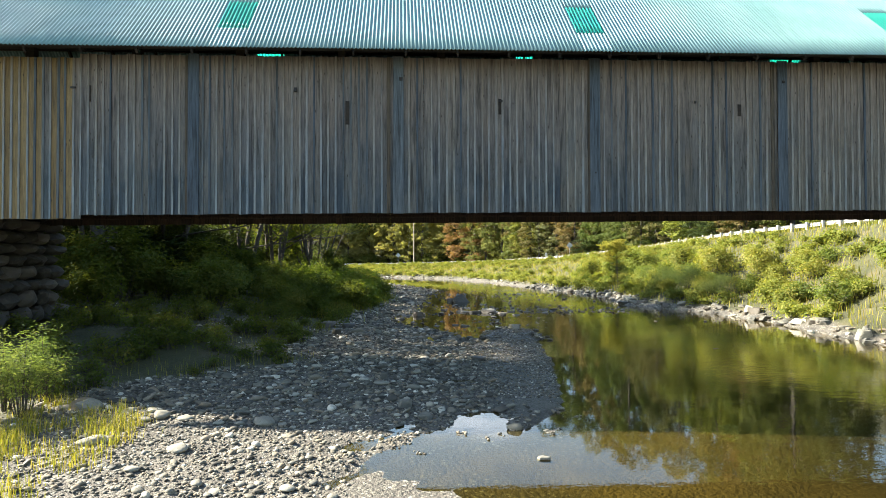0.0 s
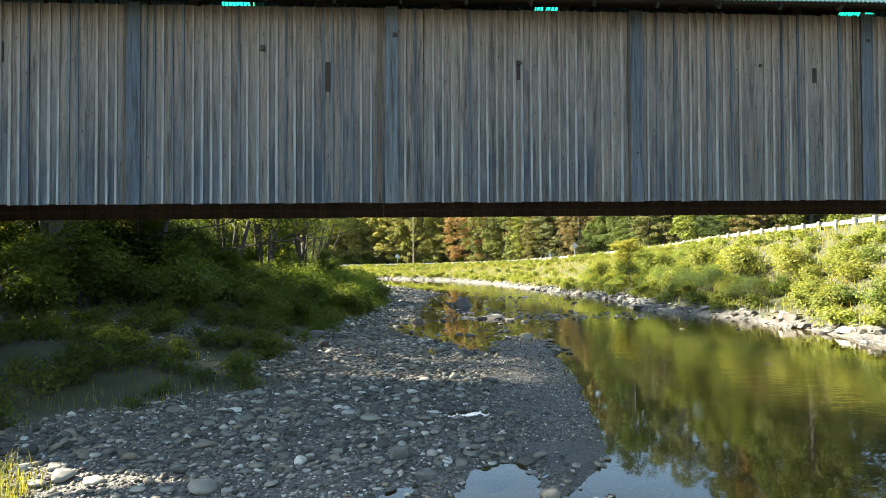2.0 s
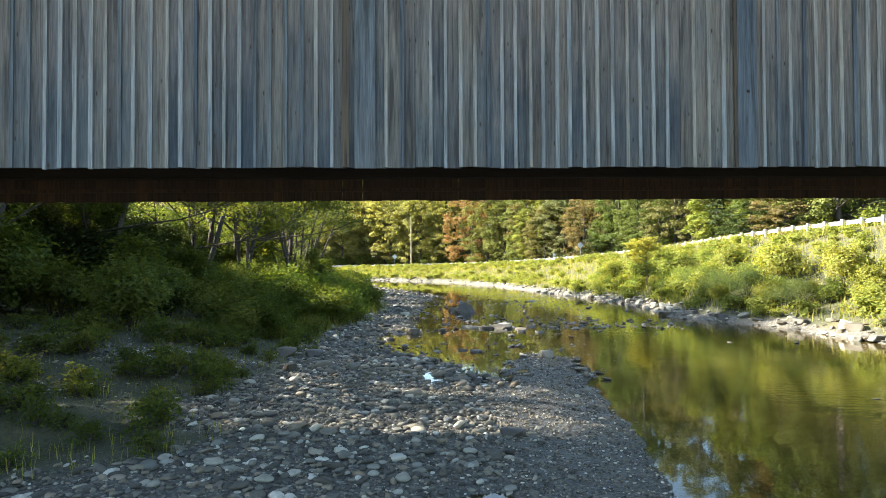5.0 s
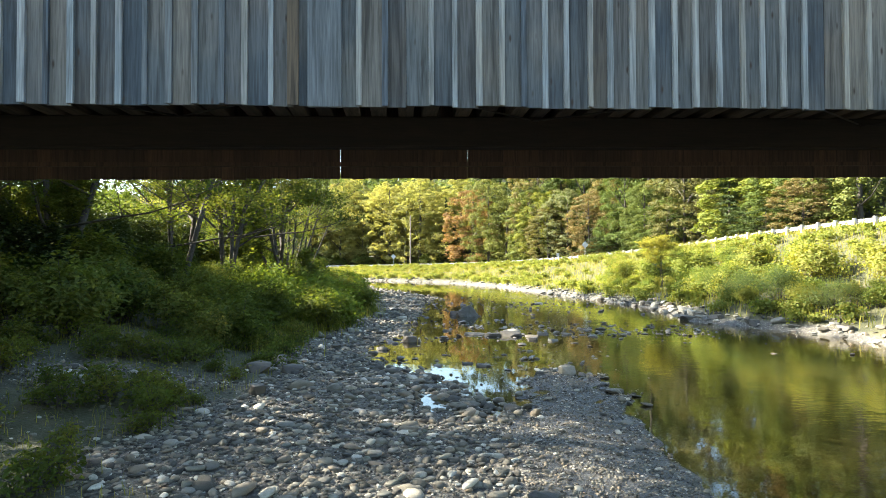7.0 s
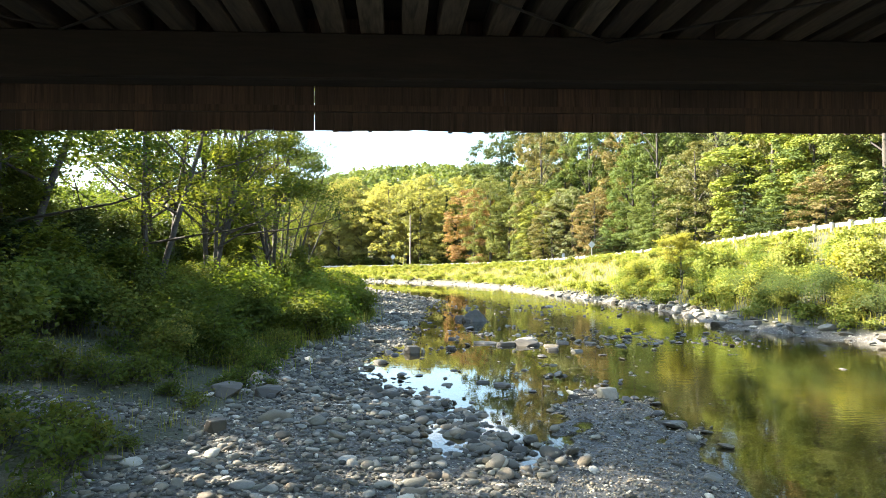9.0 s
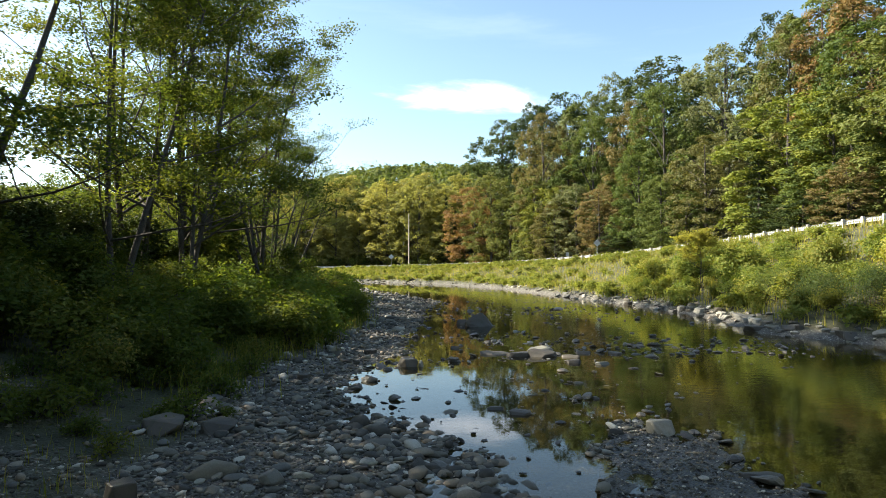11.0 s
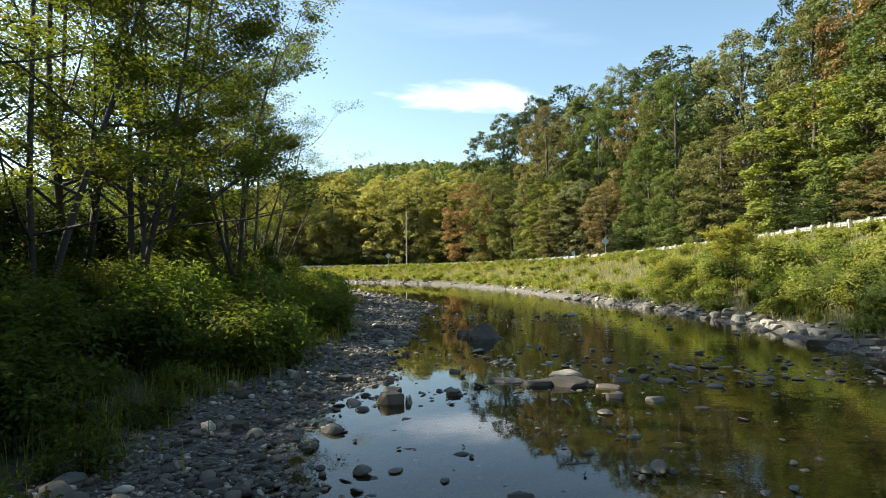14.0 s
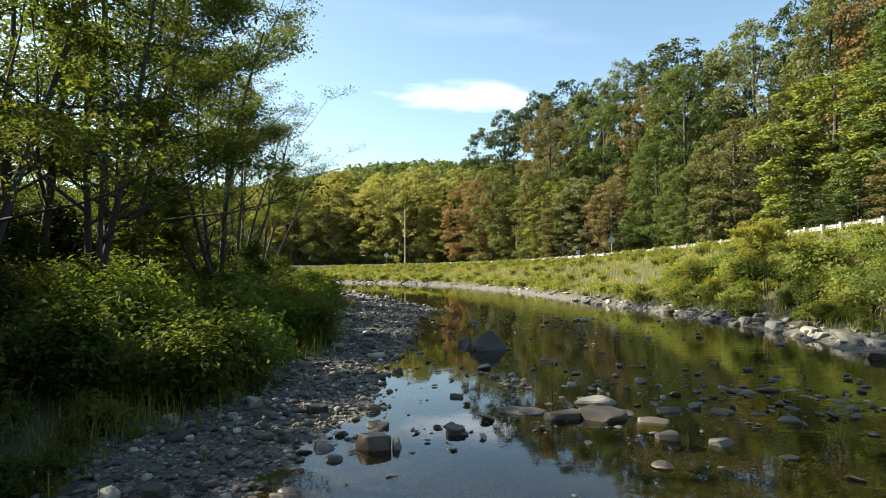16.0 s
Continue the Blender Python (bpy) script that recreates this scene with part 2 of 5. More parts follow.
def ground_mat():
    m, t, b, _ = shader("river_ground")
    a = node(t, "Attribute")
    a.attribute_name = "cover"
    s = node(t, "SeparateColor")
    t.links.new(a.outputs["Color"], s.inputs[0])
    pos = place(t)
    big = cells(t, pos, 13.0)
    mid = cells(t, pos, 34.0)
    blot = noise_tex(t, pos, 0.8, 5.0)
    fine = noise_tex(t, pos, 90.0, 3.0)
    pick = node(t, "SeparateColor")
    t.links.new(big.outputs["Color"], pick.inputs[0])
    pick2 = node(t, "SeparateColor")
    t.links.new(mid.outputs["Color"], pick2.inputs[0])
    stone = ramp(t, pick.outputs[0], [(0.1, (0.06, 0.06, 0.053)), (0.5, (0.10, 0.098, 0.083)), (0.8, (0.175, 0.165, 0.135)), (1.0, (0.36, 0.35, 0.30))])
    stone2 = ramp(t, pick2.outputs[0], [(0.1, (0.055, 0.053, 0.044)), (0.6, (0.11, 0.106, 0.088)), (1.0, (0.30, 0.287, 0.24))])
    gravel = mixc(t, ramp(t, pick.outputs[1], [(0.45, grey(0.0)), (0.5, grey(1.0))]), stone, stone2)
    gravel = mixc(t, ramp(t, big.outputs["Distance"], [(0.30, grey(0.0)), (0.52, grey(0.75))]), gravel, (0.07, 0.062, 0.055))
    grit = mixc(t, 0.5, stone2, ramp(t, fine, [(0.3, (0.05, 0.05, 0.05)), (0.7, (0.17, 0.165, 0.16))]))
    grit = mixc(t, 0.62, grit, (0.016, 0.015, 0.013))
    soil = ramp(t, blot, [(0.3, (0.03, 0.034, 0.014)), (0.55, (0.055, 0.056, 0.022)), (0.75, (0.10, 0.082, 0.045))])
    sub = node(t, "SeparateXYZ")
    t.links.new(pos, sub.inputs[0])
    # bed darkens with depth: light lost in the water, put into its colour
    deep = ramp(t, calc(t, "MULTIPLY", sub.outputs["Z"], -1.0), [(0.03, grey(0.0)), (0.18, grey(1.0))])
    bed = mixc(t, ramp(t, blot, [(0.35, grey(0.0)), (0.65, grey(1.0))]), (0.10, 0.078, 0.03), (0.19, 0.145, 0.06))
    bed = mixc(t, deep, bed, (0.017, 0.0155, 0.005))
    bed = mixc(t, 0.16, bed, gravel)
    col = mixc(t, s.outputs["Blue"], gravel, grit)
    col = mixc(t, s.outputs["Green"], col, soil)
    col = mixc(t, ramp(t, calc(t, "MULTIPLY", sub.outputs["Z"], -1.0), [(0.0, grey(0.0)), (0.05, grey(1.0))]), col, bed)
    t.links.new(col, b.inputs["Base Color"])
    b.inputs["Roughness"].default_value = 0.85
    wet = calc(t, "SUBTRACT", 0.88, calc(t, "MULTIPLY", s.outputs["Blue"], 0.38))
    t.links.new(wet, b.inputs["Roughness"])
    hgt = calc(t, "ADD", calc(t, "MULTIPLY", big.outputs["Distance"], -1.0), calc(t, "MULTIPLY", mid.outputs["Distance"], -0.5))
    bump(t, b, hgt, 0.7, 0.05)
    return m


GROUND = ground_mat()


def water_mat():
    m, t, b, out = shader("river_water")
    t.nodes.remove(b)
    pos = place(t, (1.0, 1.0, 1.0))
    swell = noise_tex(t, place(t, (0.9, 1.5, 1)), 1.2, 3.0, 0.5)
    chop = noise_tex(t, place(t, (1.6, 3.6, 1)), 2.0, 2.0, 0.5)
    calm = ramp(t, noise_tex(t, pos, 0.13, 3.0), [(0.42, grey(0.12)), (0.62, grey(1.0))])
    sx = node(t, "SeparateXYZ")
    t.links.new(pos, sx.inputs[0])
    # sheltered water along the gravel lies almost still
    still = node(t, "MapRange")
    still.inputs["From Min"].default_value, still.inputs["From Max"].default_value = 5.0, 11.0
    still.inputs["To Min"].default_value = 0.12
    t.links.new(sx.outputs["X"], still.inputs["Value"])
    h = calc(t, "ADD", calc(t, "MULTIPLY", swell, 0.6), calc(t, "MULTIPLY", calc(t, "MULTIPLY", chop, calm), 0.5))
    h = calc(t, "MULTIPLY", h, still.outputs[0])
    bn = node(t, "Bump", Strength=0.26, Distance=0.05)
    t.links.new(h, bn.inputs["Height"])
    fr = node(t, "LayerWeight", Blend=0.5)
    t.links.new(bn.outputs["Normal"], fr.inputs["Normal"])
    gloss = calc(t, "ADD", calc(t, "MULTIPLY", calc(t, "POWER", fr.outputs["Facing"], 5.0), 0.98), 0.025)
    tr = node(t, "BsdfTransparent", Color=(0.50, 0.465, 0.28, 1))
    gl = node(t, "BsdfGlossy", Color=(1, 1, 1, 1), Roughness=0.03)
    t.links.new(bn.outputs["Normal"], gl.inputs["Normal"])
    mx = node(t, "MixShader")
    t.links.new(gloss, mx.inputs[0])
    t.links.new(tr.outputs[0], mx.inputs[1])
    t.links.new(gl.outputs[0], mx.inputs[2])
    t.links.new(mx.outputs[0], out.inputs["Surface"])
    return m


WATER = water_mat()


def leaf_mat(name, stops, through_light=0.52, spread=0.5):
    """Leaves: a hue for each plant, a tone for each leaf, part of the light passes through."""
    m, t, b, out = shader(name)
    f = calc(t, "ADD", calc(t, "MULTIPLY", per_object(t), 1 - spread), calc(t, "MULTIPLY", per_island(t), spread))
    col = ramp(t, f, stops)
    col = mixc(t, 0.5, col, ramp(t, noise_tex(t, place(t), 0.55, 4.0, 0.6), [(0.3, grey(0.45)), (0.7, grey(1.3))]), "MULTIPLY")
    t.links.new(col, b.inputs["Base Color"])
    b.inputs["Roughness"].default_value = 0.6
    b.inputs["Specular IOR Level"].default_value = 0.12
    tr = node(t, "BsdfTranslucent")
    t.links.new(mixc(t, 1.0, col, (1.25, 1.2, 0.5), "MULTIPLY"), tr.inputs["Color"])
    mx = node(t, "MixShader", Fac=through_light)
    t.links.new(b.outputs[0], mx.inputs[1])
    t.links.new(tr.outputs[0], mx.inputs[2])
    t.links.new(mx.outputs[0], out.inputs["Surface"])
    return m


LEAF_GREEN = leaf_mat("green_leaves", [(0.1, (0.058, 0.09, 0.02)), (0.5, (0.10, 0.13, 0.028)), (0.8, (0.145, 0.16, 0.036)), (1.0, (0.20, 0.18, 0.045))], 0.52)
LEAF_YELLOW = leaf_mat("yellow_green_leaves", [(0.1, (0.155, 0.195, 0.04)), (0.5, (0.245, 0.26, 0.06)), (1.0, (0.33, 0.295, 0.08))], 0.5)
LEAF_SUMAC = leaf_mat("broad_green_leaves", [(0.1, (0.075, 0.13, 0.022)), (0.5, (0.125, 0.18, 0.03)), (0.9, (0.17, 0.205, 0.036)), (1.0, (0.25, 0.215, 0.05))], 0.5)
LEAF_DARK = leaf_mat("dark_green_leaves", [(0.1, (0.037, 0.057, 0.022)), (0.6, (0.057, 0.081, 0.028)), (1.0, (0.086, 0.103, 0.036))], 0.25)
LEAF_GREYGREEN = leaf_mat("grey_green_leaves", [(0.1, (0.07, 0.11, 0.05)), (0.6, (0.13, 0.175, 0.07)), (1.0, (0.19, 0.21, 0.09))], 0.6)
LEAF_BANK = leaf_mat("bank_leaves", [(0.1, (0.08, 0.125, 0.028)), (0.35, (0.145, 0.19, 0.045)), (0.7, (0.23, 0.25, 0.06)), (1.0, (0.33, 0.295, 0.085))], 0.5)
WETSTONE = stone_mat("wet_stones", [(0.0, (0.035, 0.03, 0.025)), (0.5, (0.07, 0.062, 0.05)), (0.9, (0.12, 0.11, 0.09)), (1.0, (0.26, 0.25, 0.23))], 0.5, islands=True, stain=(0.05, 0.05, 0.025))
HILL_GREEN = leaf_mat("hill_green_leaves", [(0.1, (0.065, 0.100, 0.030)), (0.5, (0.094, 0.131, 0.038)), (1.0, (0.138, 0.156, 0.053))], 0.35)
HILL_OLIVE = leaf_mat("hill_olive_leaves", [(0.1, (0.094, 0.125, 0.038)), (0.5, (0.131, 0.156, 0.047)), (1.0, (0.181, 0.175, 0.056))], 0.35)
# pale stops put the far valley's haze into the leaf colour
VALLEY = leaf_mat("hazy_valley_leaves", [(0.1, (0.205, 0.22, 0.09)), (0.5, (0.275, 0.27, 0.11)), (1.0, (0.36, 0.31, 0.14))], 0.6)
HILL_BROWN = leaf_mat("hill_brown_leaves", [(0.1, (0.103, 0.115, 0.047)), (0.5, (0.144, 0.138, 0.056)), (1.0, (0.194, 0.138, 0.068))], 0.35)
HILL_PALE = leaf_mat("hill_pale_leaves", [(0.1, (0.125, 0.150, 0.075)), (0.6, (0.181, 0.194, 0.103)), (1.0, (0.237, 0.219, 0.122))], 0.35)
HILL_RUST = leaf_mat("hill_rust_leaves", [(0.1, (0.150, 0.131, 0.056)), (0.5, (0.206, 0.150, 0.068)), (1.0, (0.263, 0.138, 0.071))], 0.35)
HILL_BRIGHT = leaf_mat("hill_bright_leaves", [(0.1, (0.125, 0.169, 0.038)), (0.5, (0.175, 0.206, 0.045)), (1.0, (0.250, 0.231, 0.056))], 0.35)
GRASS = leaf_mat("river_grass", [(0.1, (0.13, 0.165, 0.028)), (0.5, (0.25, 0.25, 0.046)), (1.0, (0.38, 0.31, 0.10))], 0.4, 0.8)


# ---- mesh helpers ----
def link(name, verts, faces, material, parent=None, label="", smooth=False):
    me = bpy.data.meshes.new(name)
    me.from_pydata(verts, [], faces)
    me.materials.append(material)
    if smooth:
        me.polygons.foreach_set("use_smooth", [True] * len(me.polygons))
    ob = new(name, me)
    ob.parent = parent
    if label:
        ob["label"] = label
    return ob


def part(name, bm, material, parent=None, label="", smooth=False):
    me = bpy.data.meshes.new(name)
    bm.to_mesh(me)
    bm.free()
    me.materials.append(material)
    if smooth:
        me.polygons.foreach_set("use_smooth", [True] * len(me.polygons))
    ob = new(name, me)
    ob.parent = parent
    if label:
        ob["label"] = label
    return ob


def share(name, me, m, parent=None):
    """Another object on the same mesh."""
    ob = new(name, me)
    ob.parent = parent
    ob.matrix_basis = m
    return ob


def box(bm, a, b, bevel=0.0):
    """An axis-aligned block between two corners, its edges broken where bevel is given."""
    lo, hi = Vector(a), Vector(b)
    r = bmesh.ops.create_cube(bm, size=1.0, matrix=Matrix.LocRotScale((lo + hi) / 2, None, hi - lo))
    if bevel:
        es = list({e for v in r["verts"] for e in v.link_edges})
        bmesh.ops.bevel(bm, geom=es, offset=bevel, segments=1, affect="EDGES")


def block(name, a, b, material, parent=None, label="", bevel=0.0):
    bm = bmesh.new()
    box(bm, a, b, bevel)
    return part(name, bm, material, parent, label)


def beam(bm, p, q, w, h, bevel=0.0):
    """A squared timber from p to q, w wide and h high."""
    p, q = Vector(p), Vector(q)
    d = q - p
    turn = d.to_track_quat("X", "Z").to_matrix().to_4x4()
    r = bmesh.ops.create_cube(bm, size=1.0, matrix=Matrix.Translation((p + q) / 2) @ turn @ Matrix.Diagonal((d.length, w, h, 1)))
    if bevel:
        bmesh.ops.bevel(bm, geom=list({e for v in r["verts"] for e in v.link_edges}), offset=bevel, segments=1, affect="EDGES")


def empty(name, at=(0, 0, 0)):
    ob = new(name)
    ob.location = at
    return ob


# ---- the lie of the land ----
SHORE_LEFT = [(-2.0, -60), (-1.6, 4), (-0.9, 9.0), (-0.6, 11.8), (0.8, 12.9), (3.0, 12.8), (3.9, 14.8), (4.3, 16.4), (5.1, 20.3), (5.6, 24.0), (6.3, 28.0), (6.2, 30.0),
              (5.2, 31.2), (4.4, 29.2), (3.6, 26.9), (2.7, 25.2), (2.1, 26.8), (2.0, 29.3), (1.2, 30.2), (0.1, 30.8), (-0.2, 32.4), (-0.8, 35.5), (-0.2, 37.9), (0.4, 40.2),
              (0.8, 42.0), (0.7, 46.0), (1.5, 50), (2.2, 56), (2.8, 62), (4.4, 69), (1.5, 77), (-3.5, 95), (-14, 114), (-42, 132), (-130, 150)]
SHORE_RIGHT = [(18.5, -60), (18, 8), (19.2, 22), (20.3, 32), (19.8, 39), (17.2, 45), (18.6, 52), (18.4, 60), (15.8, 76), (13.6, 92), (8, 108), (-2, 119), (-14, 127), (-42, 146), (-130, 166)]
RAIL = [(34, -40, 7.4), (33.4, 20, 6.9), (33, 40, 6.5), (33, 58, 6.2), (33, 70, 5.75), (33, 79, 5.3), (32, 89, 4.9), (30, 98, 4.4), (27.7, 105, 4.1), (24.4, 118, 3.7), (21, 130, 3.3),
        (10.3, 150, 2.9), (-9.5, 162, 2.5), (-42, 174, 2.3), (-130, 194, 2.2)]


def to_line(px, py, line):
    """Distance to a polyline, the side (positive on its right), and the third value of its nearest point."""
    best = np.full(px.shape, 1e9)
    side, val = np.zeros(px.shape), np.zeros(px.shape)
    for p, q in zip(line[:-1], line[1:]):
        ax, ay, bx, by = p[0], p[1], q[0], q[1]
        dx, dy = bx - ax, by - ay
        u = np.clip(((px - ax) * dx + (py - ay) * dy) / (dx * dx + dy * dy), 0, 1)
        cx, cy = ax + u * dx - px, ay + u * dy - py
        d = np.hypot(cx, cy)
        s = np.where((px - ax) * dy - (py - ay) * dx > 0, 1.0, -1.0)
        near = d < best - 1e-9
        best = np.where(near, d, best)
        side = np.where(near, s, side)
        if len(p) > 2:
            val = np.where(near, p[2] + u * (q[2] - p[2]), val)
    return best, side, val


def inside(px, py, poly):
    odd = np.zeros(px.shape, bool)
    for (ax, ay), (bx, by) in zip(poly, poly[1:] + poly[:1]):
        c = ((ay > py) != (by > py)) & (px < (bx - ax) * (py - ay) / (by - ay + 1e-12) + ax)
        odd ^= c
    return odd


LAND_LEFT = SHORE_LEFT + [(-2500, 150), (-2500, -60)]
LAND_RIGHT = SHORE_RIGHT + [(-2500, 166), (-2500, 2500), (2500, 2500), (2500, -60)]


def smooth(a, b, v):
    u = np.clip((v - a) / (b - a), 0, 1)
    return u * u * (3 - 2 * u)


def waves(x, y, s, seed=0.0):
    """Gentle unevenness, about -1 to 1."""
    return (np.sin(x * s * 1.7 + seed) * np.cos(y * s * 1.3 - seed * 2) + 0.6 * np.sin(x * s * 3.1 - y * s * 2.3 + seed * 3) + 0.4 * np.sin(x * s * 5.3 + y * s * 6.1)) / 2


def lay(px, py):
    """Height of the ground, and its cover: gravel 0, growth 1, fine grit."""
    px, py = np.asarray(px, float), np.asarray(py, float)
    dl, _, _ = to_line(px, py, SHORE_LEFT)
    dr, _, _ = to_line(px, py, SHORE_RIGHT)
    il, ir = inside(px, py, LAND_LEFT), inside(px, py, LAND_RIGHT)
    droad, side, zr = to_line(px, py, RAIL)
    past = side > 0
    rough = 0.035 * waves(px, py, 1.3) + 0.02 * waves(px, py, 3.7, 1.0)
    # left side: gravel beach, then the wooded bank
    edge = 3.0 + 4.4 * smooth(31, 22, py) - 1.4 * smooth(8, 4, py) + 3.0 * smooth(52, 63, py) + 0.5 * waves(px, py, 0.5, 2.0)
    zl = 0.015 + 0.045 * np.minimum(dl, 7) + 0.9 * smooth(edge, edge + 6, dl) + 1.6 * smooth(edge + 5, edge + 22, dl) + rough * (0.5 + 0.5 * smooth(0, 1.5, dl))
    zl = np.maximum(zl, -0.5)
    # right side: stones at the water, a steep grown bank, the road, the wooded hill
    mix = smooth(0, 1, np.clip((dr - 0.6) / np.maximum(dr - 0.6 + np.maximum(droad - 1.2, 0), 0.01), 0, 1))
    zb = 0.10 + 0.28 * np.minimum(dr, 1.6) + (zr - 0.75 - 0.5) * mix + 0.12 * waves(px, py, 0.5, 3.0) * smooth(0, 2, droad)
    hill = np.maximum(droad - 10.5, 0)
    steep = 0.10 + 0.38 * smooth(8, 30, px) * smooth(260, 150, py)
    zh = zr - 0.75 + steep * np.minimum(hill, 70) + 0.8 * smooth(0, 10, hill) * waves(px, py, 0.12)
    zright = np.where(past, zh, zb)
    shore = np.minimum(dl, dr)
    bed = -0.012 - 0.06 * np.minimum(shore, 2) - 0.75 * smooth(1, 9, shore) + (0.03 * waves(px, py, 2.2) + 0.02 * waves(px, py, 5.0)) * smooth(0, 0.8, shore) + 0.5 * rough
    shelf = smooth(34, 42, py) * smooth(62, 52, py)
    bed = np.maximum(bed, -0.9 + 0.6 * shelf) + 0.03 * shelf
    near = smooth(17, 11, py)
    bed = bed * (1 - 0.72 * near) + 0.055 * smooth(10.2, 8.6, py + 0.25 * waves(px, py, 1.1))
    fringe = np.exp(-(dl / 1.3) ** 2) * smooth(15, 13.4, py) * smooth(8.8, 10, py) + 1.4 * np.exp(-(dl / 0.8) ** 2) * smooth(24.5, 26, py) * smooth(40, 34, py)
    bed = bed + 0.07 * fringe * waves(px, py, 2.1, 5.0)
    zl = zl + 0.09 * fringe * waves(px, py, 2.1, 5.0)
    z = np.where(il, zl, np.where(ir, zright, bed))
    # hollows that hold water on the bar
    for cx, cy, rx, ry, dz in ((1.62, 17.35, 0.75, 0.5, 0.24), (1.75, 13.4, 0.5, 0.6, 0.2), (0.25, 22.3, 0.7, 0.5, 0.16), (1.4, 27.2, 0.4, 1.5, 0.14)):
        z = z - dz * np.exp(-(((px - cx) / rx) ** 2 + ((py - cy) / ry) ** 2))
    far = 66 * np.exp(-((py - 560) / 190) ** 2) * (0.45 + 0.55 * smooth(-190, 20, px)) * smooth(250, 420, py)
    side_hill = 14 * smooth(-90, -300, px) + 45 * smooth(120, 320, px)
    z = z + far + side_hill * smooth(60, 200, py) * (1 - smooth(420, 900, py) * 0.5)
    green = np.where(il, smooth(edge - 0.6, edge + 0.8, dl + 0.5 * waves(px, py, 1.1)), np.where(ir, smooth(0.3, 1.0, dr + 0.4 * waves(px, py, 0.9, 4.0)), 0.0))
    path = np.exp(-(((px + 6.5) / 2.6) ** 2 + ((py - 27.2 - 0.25 * (px + 6.5)) / 1.1) ** 2))
    green = green * (1 - 0.9 * path)
    grit = np.where(il, smooth(0.2, -1.2, dl - 3.2 + 0.8 * waves(px, py, 0.7)) * smooth(31, 29, py) * smooth(12, 14, py) * smooth(1.6, 3.0, px), 0.0)
    return z, green, grit


def height(x, y):
    return float(lay(np.array([x]), np.array([y]))[0][0])


def spaced(*runs):
    out = []
    for a, b, n in runs:
        out += list(np.linspace(a, b, n, endpoint=False))
    return np.array(out + [runs[-1][1]])


def grid_mesh(name, xs, ys, fn, material):
    gx, gy = np.meshgrid(xs, ys)
    z, green, grit = fn(gx, gy)
    verts = np.stack([gx, gy, z], -1).reshape(-1, 3)
    nx, ny = len(xs), len(ys)
    i = (np.arange(ny - 1)[:, None] * nx + np.arange(nx - 1)).reshape(-1)
    faces = np.stack([i, i + 1, i + nx + 1, i + nx], -1)
    ob = link(name, verts.tolist(), faces.tolist(), material, smooth=True)
    a = ob.data.attributes.new("cover", "FLOAT_COLOR", "POINT")
    c = np.stack([np.zeros(green.size), green.ravel(), grit.ravel(), np.ones(green.size)], -1)
    a.data.foreach_set("color", c.ravel().astype(np.float32))
    return ob


xs = spaced((-2400, -300, 12), (-300, -60, 24), (-60, -14, 46), (-14, 24, 170), (24, 60, 40), (60, 300, 24), (300, 2400, 12))
ys = spaced((-59, 0, 30), (0, 60, 260), (60, 100, 60), (100, 200, 60), (200, 700, 34), (700, 2400, 10))
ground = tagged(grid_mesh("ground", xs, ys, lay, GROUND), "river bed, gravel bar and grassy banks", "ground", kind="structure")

water = tagged(link("water", [(-2000, -58, 0), (60, -58, 0), (60, 240, 0), (-2000, 240, 0)], [(0, 1, 2, 3)], WATER), "shallow olive-green river with clear rippled water", "river", kind="structure")


def offset_line(line, off):
    """The polyline shifted sideways (positive to its right)."""
    out = []
    for i, p in enumerate(line):
        a, b = line[max(i - 1, 0)], line[min(i + 1, len(line) - 1)]
        d = Vector((b[0] - a[0], b[1] - a[1])).normalized()
        out.append((p[0] + d.y * off, p[1] - d.x * off, p[2]))
    return out


def resample(line, step):
    pts = [Vector(p) for p in line]
    out, left = [pts[0].copy()], step
    for a, b in zip(pts[:-1], pts[1:]):
        seg, at = (b - a).length, 0.0
        while seg - at >= left:
            at += left
            out.append(a.lerp(b, at / seg))
            left = step
        left -= seg - at
    return out


def road():
    verts, faces = [], []
    inner, outer = resample(offset_line(RAIL, 1.0), 4.0), offset_line(RAIL, 8.2)
    for p in inner:
        best = min(range(len(RAIL)), key=lambda i: (RAIL[i][0] - p.x) ** 2 + (RAIL[i][1] - p.y) ** 2)
        a, b = RAIL[max(best - 1, 0)], RAIL[min(best + 1, len(RAIL) - 1)]
        d = Vector((b[0] - a[0], b[1] - a[1])).normalized()
        z = p.z - 0.75 + 0.10
        verts += [(p.x, p.y, z - 0.3), (p.x, p.y, z), (p.x + d.y * 7.2, p.y - d.x * 7.2, z), (p.x + d.y * 7.2, p.y - d.x * 7.2, z - 0.3)]
    for i in range(len(inner) - 1):
        k = i * 4
        for j in range(3):
            faces.append((k + j, k + j + 1, k + j + 5, k + j + 4))
    return tagged(link("road", verts, faces, ASPHALT), "grey asphalt road along the top of the bank", "road", kind="structure")


road()

# ---- the covered bridge ----
NEAR, FAR, X0, X1, RISE = 17.5, 22.3, -17.0, 25.0, 0.009
BASE, TOP = 4.83, 9.30
bridge = tagged(empty("covered_bridge", (0, 19.9, 0)), "long weathered wooden covered bridge with a teal corrugated metal roof", "bridge")
bridge.location = (0, 0, 0)


def lift(x):
    return RISE * x


def tilted(ob):
    """Leans a long member with the gentle rise of the bridge."""
    ob.rotation_euler = (0, -math.atan(RISE), 0)
    return ob


rng = random.Random(5)


